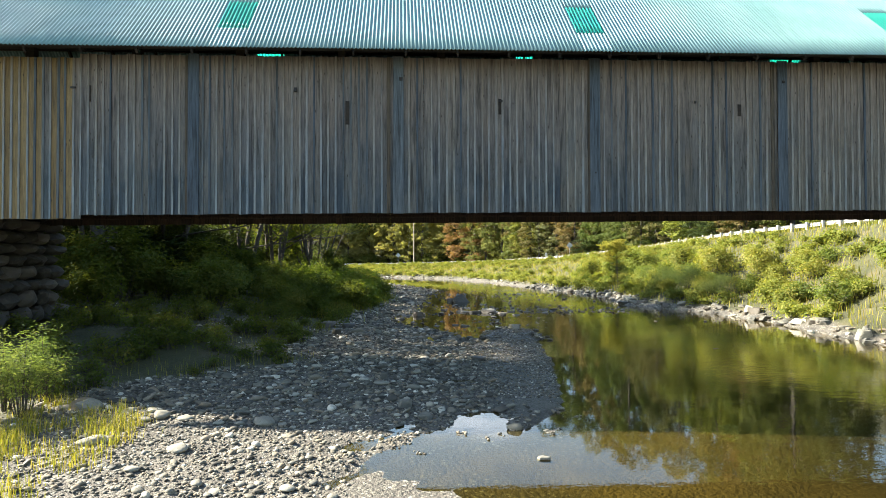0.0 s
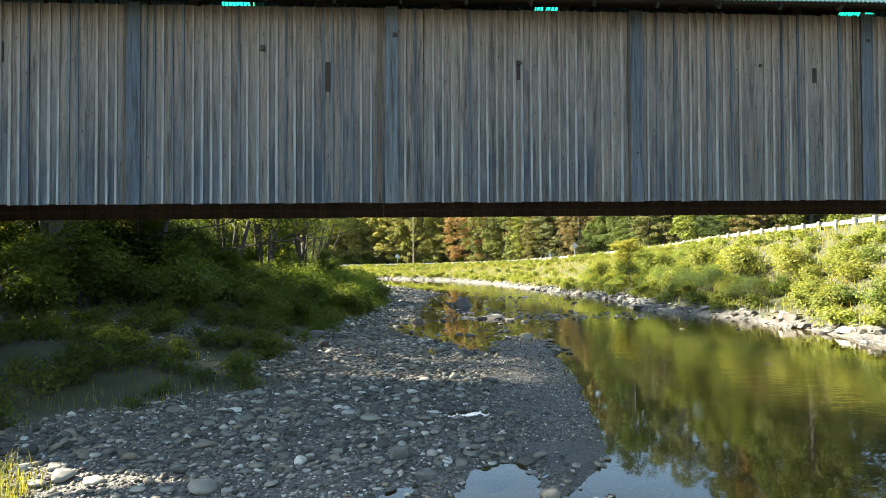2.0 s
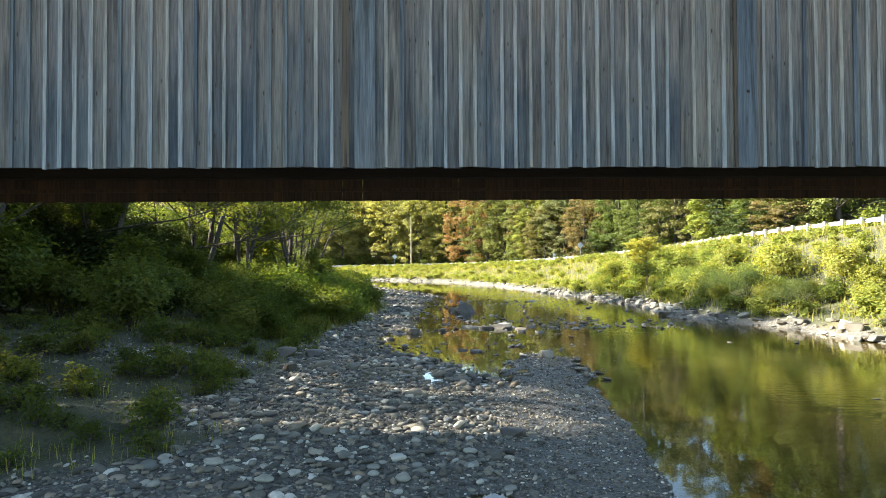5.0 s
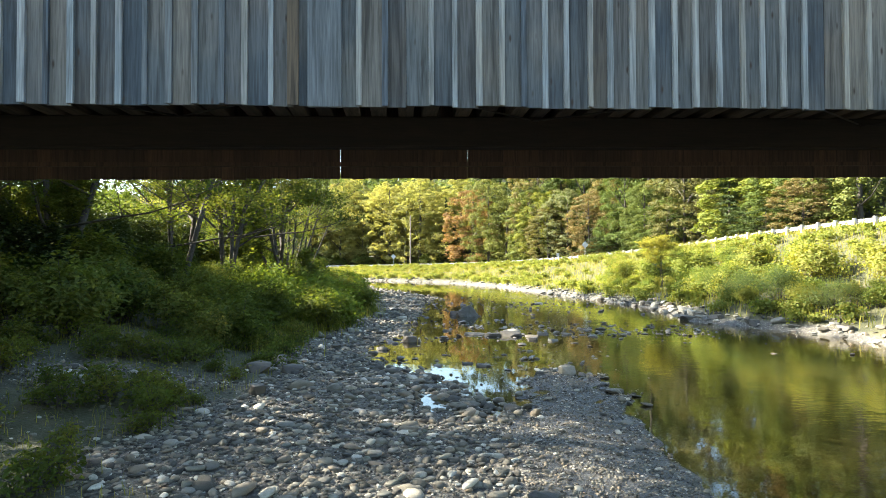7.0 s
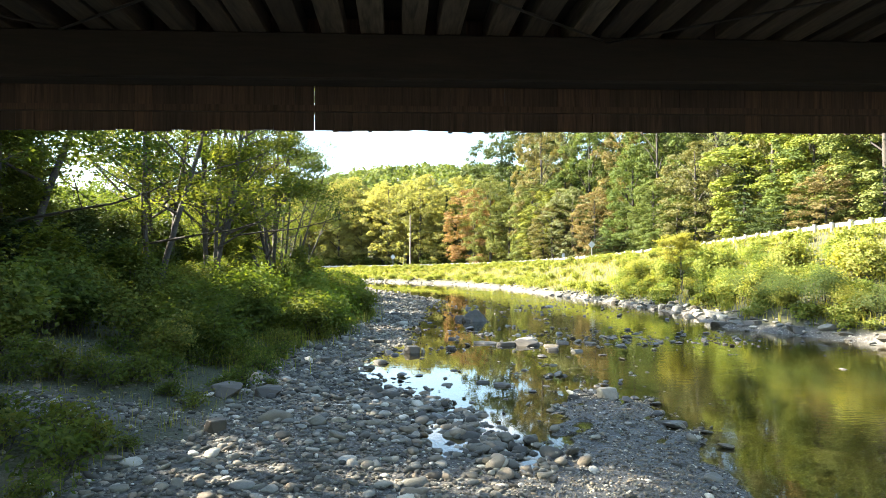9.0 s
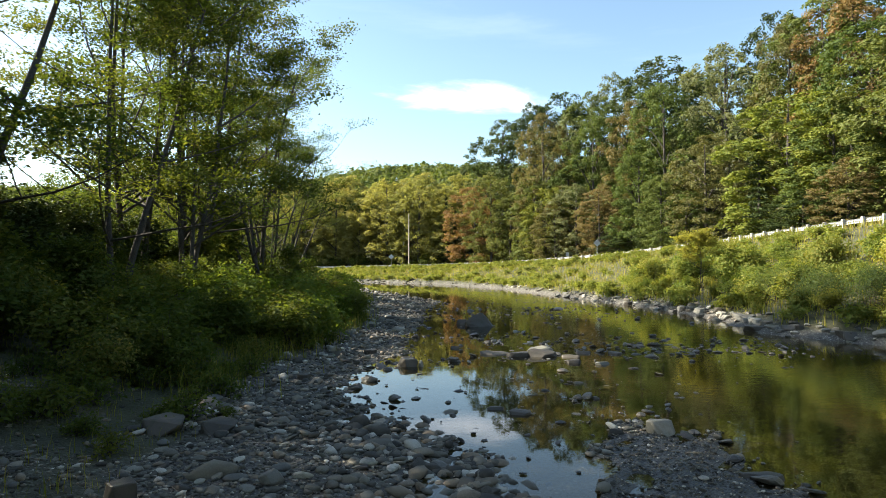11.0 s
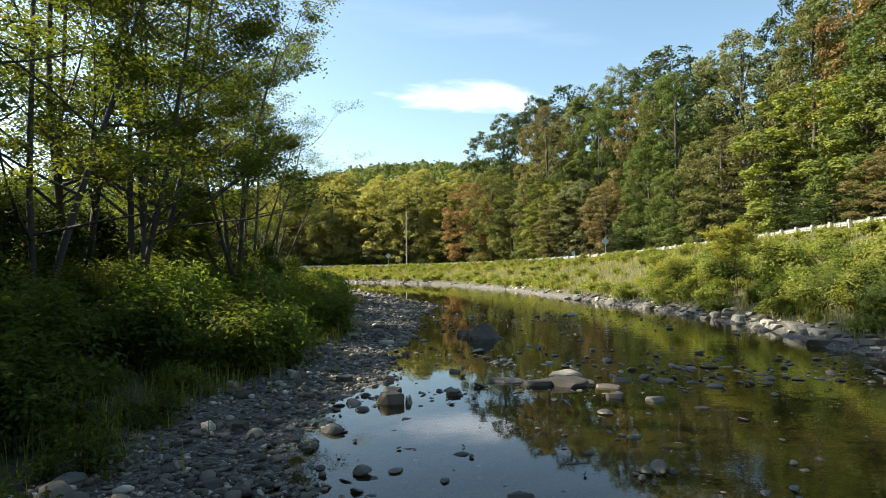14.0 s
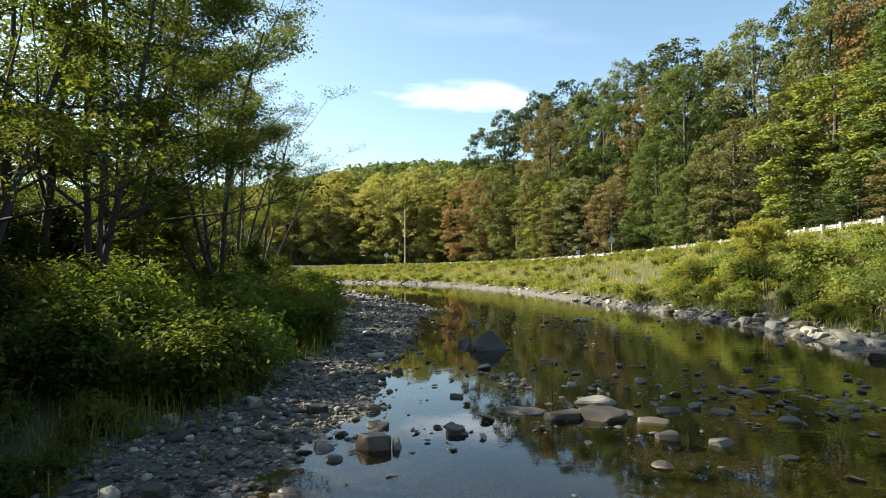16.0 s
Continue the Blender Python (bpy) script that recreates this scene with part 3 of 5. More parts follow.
def box_mesh(name, sx, sy, sz, material, bevel=0.0):
    """A block standing on its origin."""
    bm = bmesh.new()
    box(bm, (-sx / 2, -sy / 2, 0), (sx / 2, sy / 2, sz), bevel)
    me = bpy.data.meshes.new(name)
    bm.to_mesh(me)
    bm.free()
    me.materials.append(material)
    return me


H = TOP - BASE
OLDTAN = wood("old_tan_board", [(0.2, (0.085, 0.062, 0.042)), (0.8, (0.13, 0.10, 0.068))])
PLANK = [box_mesh("board", 1.0, 0.026, H, m) for m in (GREYBOARD, TANBOARD, BROWNBOARD)]
STRIP = [box_mesh("batten", 1.0, 0.032, H, m) for m in (BATTEN, COVERBOARD, BROWNBOARD, OLDTAN)]
COVER = box_mesh("post_cover", 1.0, 0.05, H + 0.05, COVERBOARD, 0.006)
POSTS = [-11.5 + 5.73 * i for i in range(7)]
POSTS[2] = -0.05


def siding(name, y, face, inner):
    """One side wall: a nailing girt with boards, battens over the joints, and wide boards over the posts."""
    s = tilted(block(name, (X0, y - 0.012 - face * 0.05, BASE + 0.20), (X1, y + 0.012 - face * 0.05, BASE + 0.27), BROWNBOARD, bridge))
    inv = s.matrix_basis.inverted()
    x, k = X0 + 0.1, 0
    while x < X1:
        w = rng.uniform(0.185, 0.235)
        post = next((p for p in POSTS if abs(x + w / 2 - p) < w / 2 + 0.06), None)
        tan = x + w < -9.0 and face < 0 and rng.random() < 0.8
        me = PLANK[2 if inner else 1 if tan else 0]
        drop = -0.10 if (x < -9.0 and face < 0) else 0.0
        drop += rng.uniform(-0.012, 0.012)
        ob = share("board", me, inv @ (Matrix.Translation((x + w / 2, y + face * (0.014 + rng.uniform(0, 0.006)), BASE + drop + lift(x))) @ Matrix.Rotation(rng.uniform(-0.0015, 0.0015), 4, "Y") @ Matrix.Diagonal((w - 0.004, 1, 1, 1))), s)
        if rng.random() < 0.93 and not (inner and -0.45 < x < -0.2):
            bw = rng.uniform(0.042, 0.062)
            me2 = STRIP[2 if inner else 1 if rng.random() < 0.25 else 0]
            share("batten", me2, inv @ (Matrix.Translation((x, y + face * 0.046, BASE + drop + rng.uniform(-0.01, 0.01) + lift(x))) @ Matrix.Rotation(rng.uniform(-0.002, 0.002), 4, "Y") @ Matrix.Diagonal((bw, 1, 1, 1))), s)
        if inner and x < -0.43 < x + w:
            x += 0.004
        elif not inner and any(abs(x + w - p + 0.2) < 0.11 for p in POSTS):
            share("brown_strip", STRIP[3], inv @ (Matrix.Translation((x + w, y + face * 0.06, BASE + lift(x))) @ Matrix.Diagonal((0.10, 1, 1, 1))), s)
        x += w
        k += 1
    if face < 0:
        for p in POSTS:
            share("post_cover", COVER, inv @ (Matrix.Translation((p, y + face * 0.06, BASE - 0.02 + lift(p))) @ Matrix.Diagonal((0.30, 1, 1, 1))), s)
    return s


near_wall = siding("siding", NEAR, -1, False)
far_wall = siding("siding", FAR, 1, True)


def bolts_and_holes():
    """Dark iron washers, and near-black plates and strips laid on for the siding's holes."""
    me = box_mesh("bolt_and_hole_plate", 0.10, 0.05, 0.10, IRON, 0.01)
    for x, z, w, h in ((0.02, 8.62, 1.0, 1.0), (11.45, 8.75, 0.9, 0.8), (-2.95, 8.25, 0.9, 1.2), (8.72, 8.1, 0.6, 0.7), (-9.0, 8.25, 1.5, 0.5), (2.9, 8.05, 1.2, 0.6), (5.7, 6.0, 0.4, 0.4)):
        share("bolt_and_hole_plate", me, Matrix.Translation((x, NEAR - 0.085, z)) @ Matrix.Diagonal((w, 1, h, 1)), bridge)
    # flat near-black strips stand in for the dark inside open slots
    slot = box_mesh("slot", 0.11, 0.012, 0.5, CHORD)
    for x, z, h in ((-1.5, 7.35, 1.35), (2.9, 7.7, 0.9), (10.1, 7.75, 0.7), (-8.6, 7.9, 0.9)):
        share("dark_board_patch", slot, Matrix.Translation((x, NEAR - 0.038, z)) @ Matrix.Diagonal((1, 1, h, 1)), bridge)


bolts_and_holes()

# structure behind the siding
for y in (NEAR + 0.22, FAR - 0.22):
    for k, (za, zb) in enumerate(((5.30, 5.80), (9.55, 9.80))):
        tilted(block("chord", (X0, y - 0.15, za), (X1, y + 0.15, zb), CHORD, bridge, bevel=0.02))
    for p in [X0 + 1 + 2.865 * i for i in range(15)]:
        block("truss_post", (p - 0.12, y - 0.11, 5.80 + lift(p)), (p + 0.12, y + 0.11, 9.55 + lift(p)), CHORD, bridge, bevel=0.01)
# added board: stops daylight in the far wall's slit above the chord
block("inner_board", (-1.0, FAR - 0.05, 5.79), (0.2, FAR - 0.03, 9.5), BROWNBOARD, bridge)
tilted(block("nailing_strip", (X0, FAR - 0.05, 5.03), (X1, FAR - 0.002, 5.09), TIMBER, bridge))
JOIST = bmesh.new()
beam(JOIST, (0, NEAR + 0.06, 0.125), (0, FAR - 0.06, 0.125), 0.25, 0.25, 0.012)
first = part("floor_joist", JOIST, TIMBER, bridge)
first.location = (X0 + 0.3, 0, 5.805 + lift(X0))
x = X0 + 0.72
while x < X1 - 0.2:
    share("floor_joist", first.data, Matrix.Translation((x, 0, 5.805 + lift(x) + rng.uniform(-0.01, 0.01))) @ Matrix.Rotation(rng.uniform(-0.004, 0.004), 4, "Z"), bridge)
    x += rng.uniform(0.40, 0.45)
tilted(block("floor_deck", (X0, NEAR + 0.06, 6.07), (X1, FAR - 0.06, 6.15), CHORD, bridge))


def rod(a, b, r=0.014):
    a, b = Vector(a), Vector(b)
    bm = bmesh.new()
    bmesh.ops.create_cone(bm, cap_ends=True, segments=8, radius1=r, radius2=r, depth=(b - a).length,
                          matrix=Matrix.Translation((a + b) / 2) @ (b - a).to_track_quat("Z", "Y").to_matrix().to_4x4())
    return part("brace_rod", bm, IRON, bridge, smooth=True)


for k in range(-2, 4):
    rod((k * 5.73 - 2.9, NEAR + 0.4, 5.77), (k * 5.73 + 2.8, FAR - 0.4, 5.77))
    rod((k * 5.73 + 2.8, NEAR + 0.4, 5.745), (k * 5.73 - 2.9, FAR - 0.4, 5.745))

# roof: corrugated sheets on rafters
EAVE_Y, EAVE_Z, RIDGE_Y, RIDGE_Z = 16.55, 9.24, 19.9, 12.59
PITCH = 0.108


def corrugated(name, x0, x1, foot, ridge, u0, u1, material, up=0.0):
    """A corrugated sheet between x0 and x1, from u0 to u1 of the way from eave to ridge."""
    foot, ridge = Vector((0, *foot)), Vector((0, *ridge))
    d = ridge - foot
    nrm = Vector((0, -d.z, d.y)).normalized()
    if nrm.z < 0:
        nrm = -nrm
    n = int((x1 - x0) / PITCH * 6)
    verts, faces = [], []
    us = [u0 + (u1 - u0) * i / 4 for i in range(5)]
    for i in range(n + 1):
        x = x0 + (x1 - x0) * i / n
        c = 0.019 * math.cos(2 * math.pi * x / PITCH) + up
        for u in us:
            p = foot + d * u + nrm * (c + 0.006 * math.sin(x * 0.9) * math.sin(u * 5))
            verts.append((x, p.y, p.z + lift(x)))
    m = len(us)
    for i in range(n):
        for j in range(m - 1):
            a = i * m + j
            faces.append((a, a + m, a + m + 1, a + 1))
    ob = link(name, verts, faces, material, bridge, smooth=True)
    mod = ob.modifiers.new("thick", "SOLIDIFY")
    mod.thickness = 0.003
    return ob


NEAR_FOOT, FAR_FOOT, RIDGE = (EAVE_Y, EAVE_Z), (2 * RIDGE_Y - EAVE_Y, EAVE_Z), (RIDGE_Y, RIDGE_Z)
NEAR_LIGHTS = [(-5.1, -4.25), (5.15, 6.0), (14.9, 15.8)]
FAR_LIGHTS = [(-5.0, -4.1), (4.2, 4.9), (13.8, 14.9)]
LOW, HIGH = 0.24, 0.62
for foot, lights in ((NEAR_FOOT, NEAR_LIGHTS), (FAR_FOOT, FAR_LIGHTS)):
    edges = [X0 - 0.6] + [v for pair in lights for v in pair] + [X1 + 0.6]
    for a, b in zip(edges[::2], edges[1::2]):
        corrugated("roof_sheet", a, b, foot, RIDGE, 0.0, 1.0, TIN)
    for a, b in lights:
        corrugated("roof_sheet", a, b, foot, RIDGE, 0.0, LOW, TIN)
        corrugated("skylight_sheet", a, b, foot, RIDGE, LOW, HIGH, SKYLIGHT).visible_shadow = True
        corrugated("roof_sheet", a, b, foot, RIDGE, HIGH, 1.0, TIN)
x = X0
while x < X1 + 0.3:
    for foot in (NEAR_FOOT, FAR_FOOT):
        bm = bmesh.new()
        beam(bm, (x, foot[0] + (0.08 if foot is NEAR_FOOT else -0.08), foot[1] - 0.12 + lift(x)), (x, RIDGE_Y, RIDGE_Z - 0.20 + lift(x)), 0.06, 0.12)
        part("rafter", bm, CHORD, bridge)
    x += 1.43
for side in (-1, 1):
    for u in (0.04, 0.5, 0.9):
        yy, zz = RIDGE_Y + side * (RIDGE_Y - EAVE_Y) * (1 - u), EAVE_Z + (RIDGE_Z - EAVE_Z) * u
        tilted(block("purlin", (X0 - 0.3, yy - 0.05, zz - 0.16), (X1 + 0.3, yy + 0.05, zz - 0.10), CHORD, bridge))
tilted(block("ridge_cap", (X0 - 0.6, RIDGE_Y - 0.12, RIDGE_Z - 0.01), (X1 + 0.6, RIDGE_Y + 0.12, RIDGE_Z + 0.04), TIN, bridge, bevel=0.01))


# abutments of rough stone
def lump(seed, sx, sy, sz, cuts=2, sharp=0.25, flat=0.0):
    """A lumpy stone about one metre across, scaled."""
    r = random.Random(seed)
    bm = bmesh.new()
    bmesh.ops.create_icosphere(bm, subdivisions=cuts, radius=0.5)
    off = Vector((r.uniform(-9, 9), r.uniform(-9, 9), r.uniform(-9, 9)))
    planes = [(Vector((r.uniform(-1, 1), r.uniform(-1, 1), r.uniform(-1, 1))).normalized(), r.uniform(0.30, 0.44)) for _ in range(int(sharp * 30))]
    for v in bm.verts:
        for n, d in planes:
            k = v.co.dot(n) - d
            if k > 0:
                v.co -= n * k * 0.85
        v.co *= 1 + 0.16 * noise.noise(v.co * 2.3 + off)
        v.co.z = max(v.co.z, -0.32 if flat else -0.5)
        v.co = Vector((v.co.x * sx, v.co.y * sy, v.co.z * sz))
    return bm


def stone_mesh(name, seed, sx, sy, sz, material, cuts=2, sharp=0.25, soft=True):
    bm = lump(seed, sx, sy, sz, cuts, sharp)
    me = bpy.data.meshes.new(name)
    bm.to_mesh(me)
    bm.free()
    me.materials.append(material)
    me.polygons.foreach_set("use_smooth", [soft] * len(me.polygons))
    return me


def abutment(name, x_face, sign):
    """A stone abutment under the bridge's end: a core with rough courses of blocks."""
    ab = tagged(empty(name, (x_face, 19.9, 0)), "dry-laid rough stone bridge abutment in deep shade", "abutment")
    deep = 8.0
    xa, xb = sorted((x_face + sign * 0.25, x_face + sign * deep))
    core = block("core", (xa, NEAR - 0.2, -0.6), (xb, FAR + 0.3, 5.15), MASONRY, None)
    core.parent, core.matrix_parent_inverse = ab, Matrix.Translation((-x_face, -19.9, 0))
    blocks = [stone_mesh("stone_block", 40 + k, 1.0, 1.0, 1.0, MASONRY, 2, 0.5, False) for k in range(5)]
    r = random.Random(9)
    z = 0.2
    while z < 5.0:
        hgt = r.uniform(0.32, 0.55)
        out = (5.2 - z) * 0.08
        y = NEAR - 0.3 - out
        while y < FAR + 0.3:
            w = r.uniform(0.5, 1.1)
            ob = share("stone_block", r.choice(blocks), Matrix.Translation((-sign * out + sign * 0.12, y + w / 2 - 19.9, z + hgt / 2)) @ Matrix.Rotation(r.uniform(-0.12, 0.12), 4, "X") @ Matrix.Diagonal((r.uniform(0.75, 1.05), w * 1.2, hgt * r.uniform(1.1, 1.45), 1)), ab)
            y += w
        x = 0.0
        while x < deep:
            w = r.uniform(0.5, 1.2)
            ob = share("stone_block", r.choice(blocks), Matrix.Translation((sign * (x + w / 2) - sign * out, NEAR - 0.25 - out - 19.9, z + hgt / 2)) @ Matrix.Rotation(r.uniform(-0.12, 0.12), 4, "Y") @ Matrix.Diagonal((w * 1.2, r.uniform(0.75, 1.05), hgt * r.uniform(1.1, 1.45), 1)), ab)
            x += w
        z += hgt
    return ab


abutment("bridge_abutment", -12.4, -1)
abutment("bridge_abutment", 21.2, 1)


# ---- stones ----
def ico(sub):
    bm = bmesh.new()
    bmesh.ops.create_icosphere(bm, subdivisions=sub, radius=0.5)
    bm.verts.ensure_lookup_table()
    v = np.array([tuple(p.co) for p in bm.verts])
    f = np.array([[q.index for q in p.verts] for p in bm.faces])
    bm.free()
    return v, f


def scatter_stones(name, pos, size, sub, material, seed, label, flat=(0.3, 0.62), worn=True):
    """Many loose stones in one mesh: each lumpy, flattened, turned and sunk a little."""
    r = np.random.RandomState(seed)
    v0, f0 = ico(sub)
    n = len(pos)
    # twelve lumpy shapes to draw from
    shapes = []
    for k in range(12):
        w = v0 * (1 + 0.22 * np.sin(v0[:, [1, 2, 0]] * r.uniform(3, 6) + r.uniform(0, 6, 3)))
        for _ in range(5):
            nrm = r.normal(size=3)
            nrm /= np.linalg.norm(nrm)
            over = np.maximum(w @ nrm - r.uniform(0.28, 0.42), 0)
            w = w - over[:, None] * nrm * 0.8
        shapes.append(w)
    shapes = np.array(shapes)[r.randint(0, 12, n)]
    ext = np.stack([size * r.uniform(0.8, 1.35, n), size * r.uniform(0.65, 1.0, n), size * r.uniform(*flat, n)], -1)
    shapes = shapes * ext[:, None, :]
    tilt = r.normal(0, 0.35, n)
    c, s = np.cos(tilt)[:, None], np.sin(tilt)[:, None]
    y, z = shapes[:, :, 1] * c - shapes[:, :, 2] * s, shapes[:, :, 1] * s + shapes[:, :, 2] * c
    a = r.uniform(0, 6.283, n)
    c, s = np.cos(a)[:, None], np.sin(a)[:, None]
    x, y = shapes[:, :, 0] * c - y * s, shapes[:, :, 0] * s + y * c
    out = np.stack([x, y, z], -1) + pos[:, None, :]
    out[:, :, 2] += (ext[:, 2] * 0.22)[:, None]
    faces = (f0[None] + (np.arange(n) * len(v0))[:, None, None]).reshape(-1, 3)
    ob = link(name, out.reshape(-1, 3).tolist(), faces.tolist(), material, smooth=worn)
    return tagged(ob, label, "stones", kind="stuff")


def beach_points(n, seed, box_, keep):
    r = np.random.RandomState(seed)
    x, y = r.uniform(box_[0], box_[1], n), r.uniform(box_[2], box_[3], n)
    z, green, grit = lay(x, y)
    ok = keep(x, y, z, green, grit, r.uniform(0, 1, n))
    return np.stack([x, y, z], -1)[ok]


def on_beach(x, y, z, g, grit, u):
    return (g < 0.6 * u + 0.25) & (z > 0.0) & (z < 0.9) & (u > grit * 0.9) & (x < 8) & ((y > 11) | (x < -0.8))


pts = beach_points(52000, 11, (-9, 7, 7.5, 34), on_beach)
scatter_stones("pebbles", pts, np.random.RandomState(1).uniform(0.03, 0.09, len(pts)), 1, PEBBLES, 21, "small grey rounded river pebbles on the gravel bar")
pts = beach_points(7000, 12, (-9, 7, 7.5, 34), on_beach)
scatter_stones("cobbles", pts, np.random.RandomState(2).gamma(2.2, 0.026, len(pts)) + 0.06, 2, PEBBLES, 22, "grey and tan rounded cobbles on the gravel bar")
pts = beach_points(7500, 18, (-9, 7, 13.5, 36), lambda x, y, z, g, t, u: on_beach(x, y, z, g, np.maximum(t * 1.3, 0.3), u))
scatter_stones("cobbles", pts, np.random.RandomState(7).gamma(2.2, 0.038, len(pts)) + 0.09, 2, PEBBLES, 27, "grey rounded cobbles lying close on the gravel bar", (0.28, 0.5))
pts = beach_points(9000, 20, (-13, -3.5, 21, 33), lambda x, y, z, g, t, u: (z < 2.2) & (u > 0.15 + 0.6 * g))
scatter_stones("pebbles", pts, np.random.RandomState(10).gamma(1.6, 0.03, len(pts)) + 0.03, 1, PEBBLES, 29, "small stones strewn over the shaded earth by the path")
pts = beach_points(30000, 21, (1.5, 6.6, 15, 31), lambda x, y, z, g, t, u: (z > 0.0) & (t > 0.25))
scatter_stones("fine_gravel", pts, np.random.RandomState(12).gamma(2.0, 0.011, len(pts)) + 0.018, 1, PEBBLES, 30, "fine dark gravel covering the tongue of the bar")
# the pool between the bars is strewn with half-sunk stones
r_ = np.random.RandomState(19)
u_ = r_.uniform(0, 1, 900)
pts = np.stack([0.2 + 2.5 * u_ + r_.normal(0, 0.45, 900), 31.2 - 5.6 * u_ + r_.normal(0, 0.7, 900)], -1)
zz = lay(pts[:, 0], pts[:, 1])[0]
pts = np.concatenate([pts, np.clip(zz, -0.09, 0.3)[:, None]], -1)
scatter_stones("pool_stones", pts, r_.gamma(1.8, 0.06, 900) + 0.08, 2, PEBBLES, 28, "pale half-sunk stones strewn across the shallow pool", (0.35, 0.6))
pts = beach_points(24000, 13, (-6, 6, 30, 74), on_beach)
scatter_stones("cobbles", pts, np.random.RandomState(3).gamma(1.1, 0.06, len(pts)) + 0.05, 1, PEBBLES, 23, "grey cobbles along the water's edge")
pts = beach_points(5000, 14, (-30, 6, 72, 128), lambda x, y, z, g, t, u: (g < 0.7) & (z > -0.05) & (z < 1.2))
scatter_stones("cobbles", pts, np.random.RandomState(4).gamma(2.5, 0.09, len(pts)) + 0.12, 1, PEBBLES, 24, "pale cobbles on the far gravel spit")


def in_riffle(x, y, z, g, t, u):
    d1, _, _ = to_line(x, y, SHORE_LEFT)
    band = np.exp(-((y - 39.4 - 0.15 * (x - 6)) / 0.9) ** 2) + 0.8 * np.exp(-((y - 45 + 0.3 * x) / 3.0) ** 2) + 0.35 * np.exp(-((y - 58) / 7) ** 2)
    shoal = np.exp(-((x - 5.5) / 2.6) ** 2 - ((y - 33.5) / 3.0) ** 2)
    return (z < 0.0) & (u < band * 0.75 * (x < 16) + 0.5 * np.exp(-((x - 1.2) / 1.6) ** 2 - ((y - 32.5) / 2.6) ** 2) + 0.5 * np.exp(-(d1 / 0.8) ** 2) * (y > 25) * (y < 70) + 0.3 * shoal + 0.006)


pts = beach_points(13000, 15, (-1, 19, 22, 90), in_riffle)
pts[:, 2] = np.random.RandomState(9).uniform(-0.05, 0.03, len(pts))
scatter_stones("riffle_stones", pts, np.random.RandomState(5).gamma(1.2, 0.075, len(pts)) + 0.05, 2, WETSTONE, 25, "wet dark stones breaking the surface of the river", (0.2, 0.42), False)

def broken_rock(seed, material, flat):
    """A block of broken rock: plane faces, worn edges, a rough skin."""
    r = random.Random(seed)
    bm = bmesh.new()
    for k in range(13):
        a, h = k * 2.4 + r.uniform(-0.4, 0.4), r.uniform(-0.5, 0.5)
        q = 0.5 * (1 - 0.35 * max(h, 0) * 2 * (1 - flat)) * r.uniform(0.78, 1.0)
        bm.verts.new((q * math.cos(a), q * math.sin(a), h if abs(h) > 0.2 else math.copysign(0.4, h)))
    got = bmesh.ops.convex_hull(bm, input=bm.verts)
    bmesh.ops.delete(bm, geom=[v for v in bm.verts if not v.link_faces], context="VERTS")
    bmesh.ops.dissolve_limit(bm, angle_limit=0.2, verts=bm.verts, edges=bm.edges)
    bmesh.ops.bevel(bm, geom=bm.edges, offset=0.035, segments=1, affect="EDGES")
    bmesh.ops.triangulate(bm, faces=bm.faces)
    bmesh.ops.subdivide_edges(bm, edges=bm.edges, cuts=1)
    off = Vector((r.uniform(-9, 9), r.uniform(-9, 9), r.uniform(-9, 9)))
    for v in bm.verts:
        v.co += v.co.normalized() * 0.035 * noise.noise(v.co * 5 + off)
    me = bpy.data.meshes.new("rock")
    bm.to_mesh(me)
    bm.free()
    me.materials.append(material)
    return me


FORMS = [broken_rock(60 + k, STONE, 0.3) for k in range(5)] + [stone_mesh("rock", 60 + k, 1.0, 1.0, 1.0, STONE, 3, 0.8, False) for k in range(3)]
DARKFORMS = [broken_rock(80 + k, DARKROCK, 0.7) for k in range(6)]
COUNTED = [stone_mesh("stone", 100 + k, 1.0, 1.0, 1.0, STONE, 2, 0.4, True) for k in range(8)]
rng = random.Random(31)


def rock(x, y, w, d, h, forms, label, group, sink=0.28, turn=None, z=None, name="rock"):
    if z is None:
        z = max(height(x, y), -0.12)
    m = Matrix.Translation((x, y, z + h * (0.5 - sink))) @ Matrix.Rotation(rng.uniform(0, 6.28) if turn is None else turn, 4, "Z") @ Matrix.Rotation(rng.uniform(-0.12, 0.12), 4, "X") @ Matrix.Diagonal((w, d, h, 1))
    return tagged(share(name, rng.choice(forms), m), label, "rock", group)


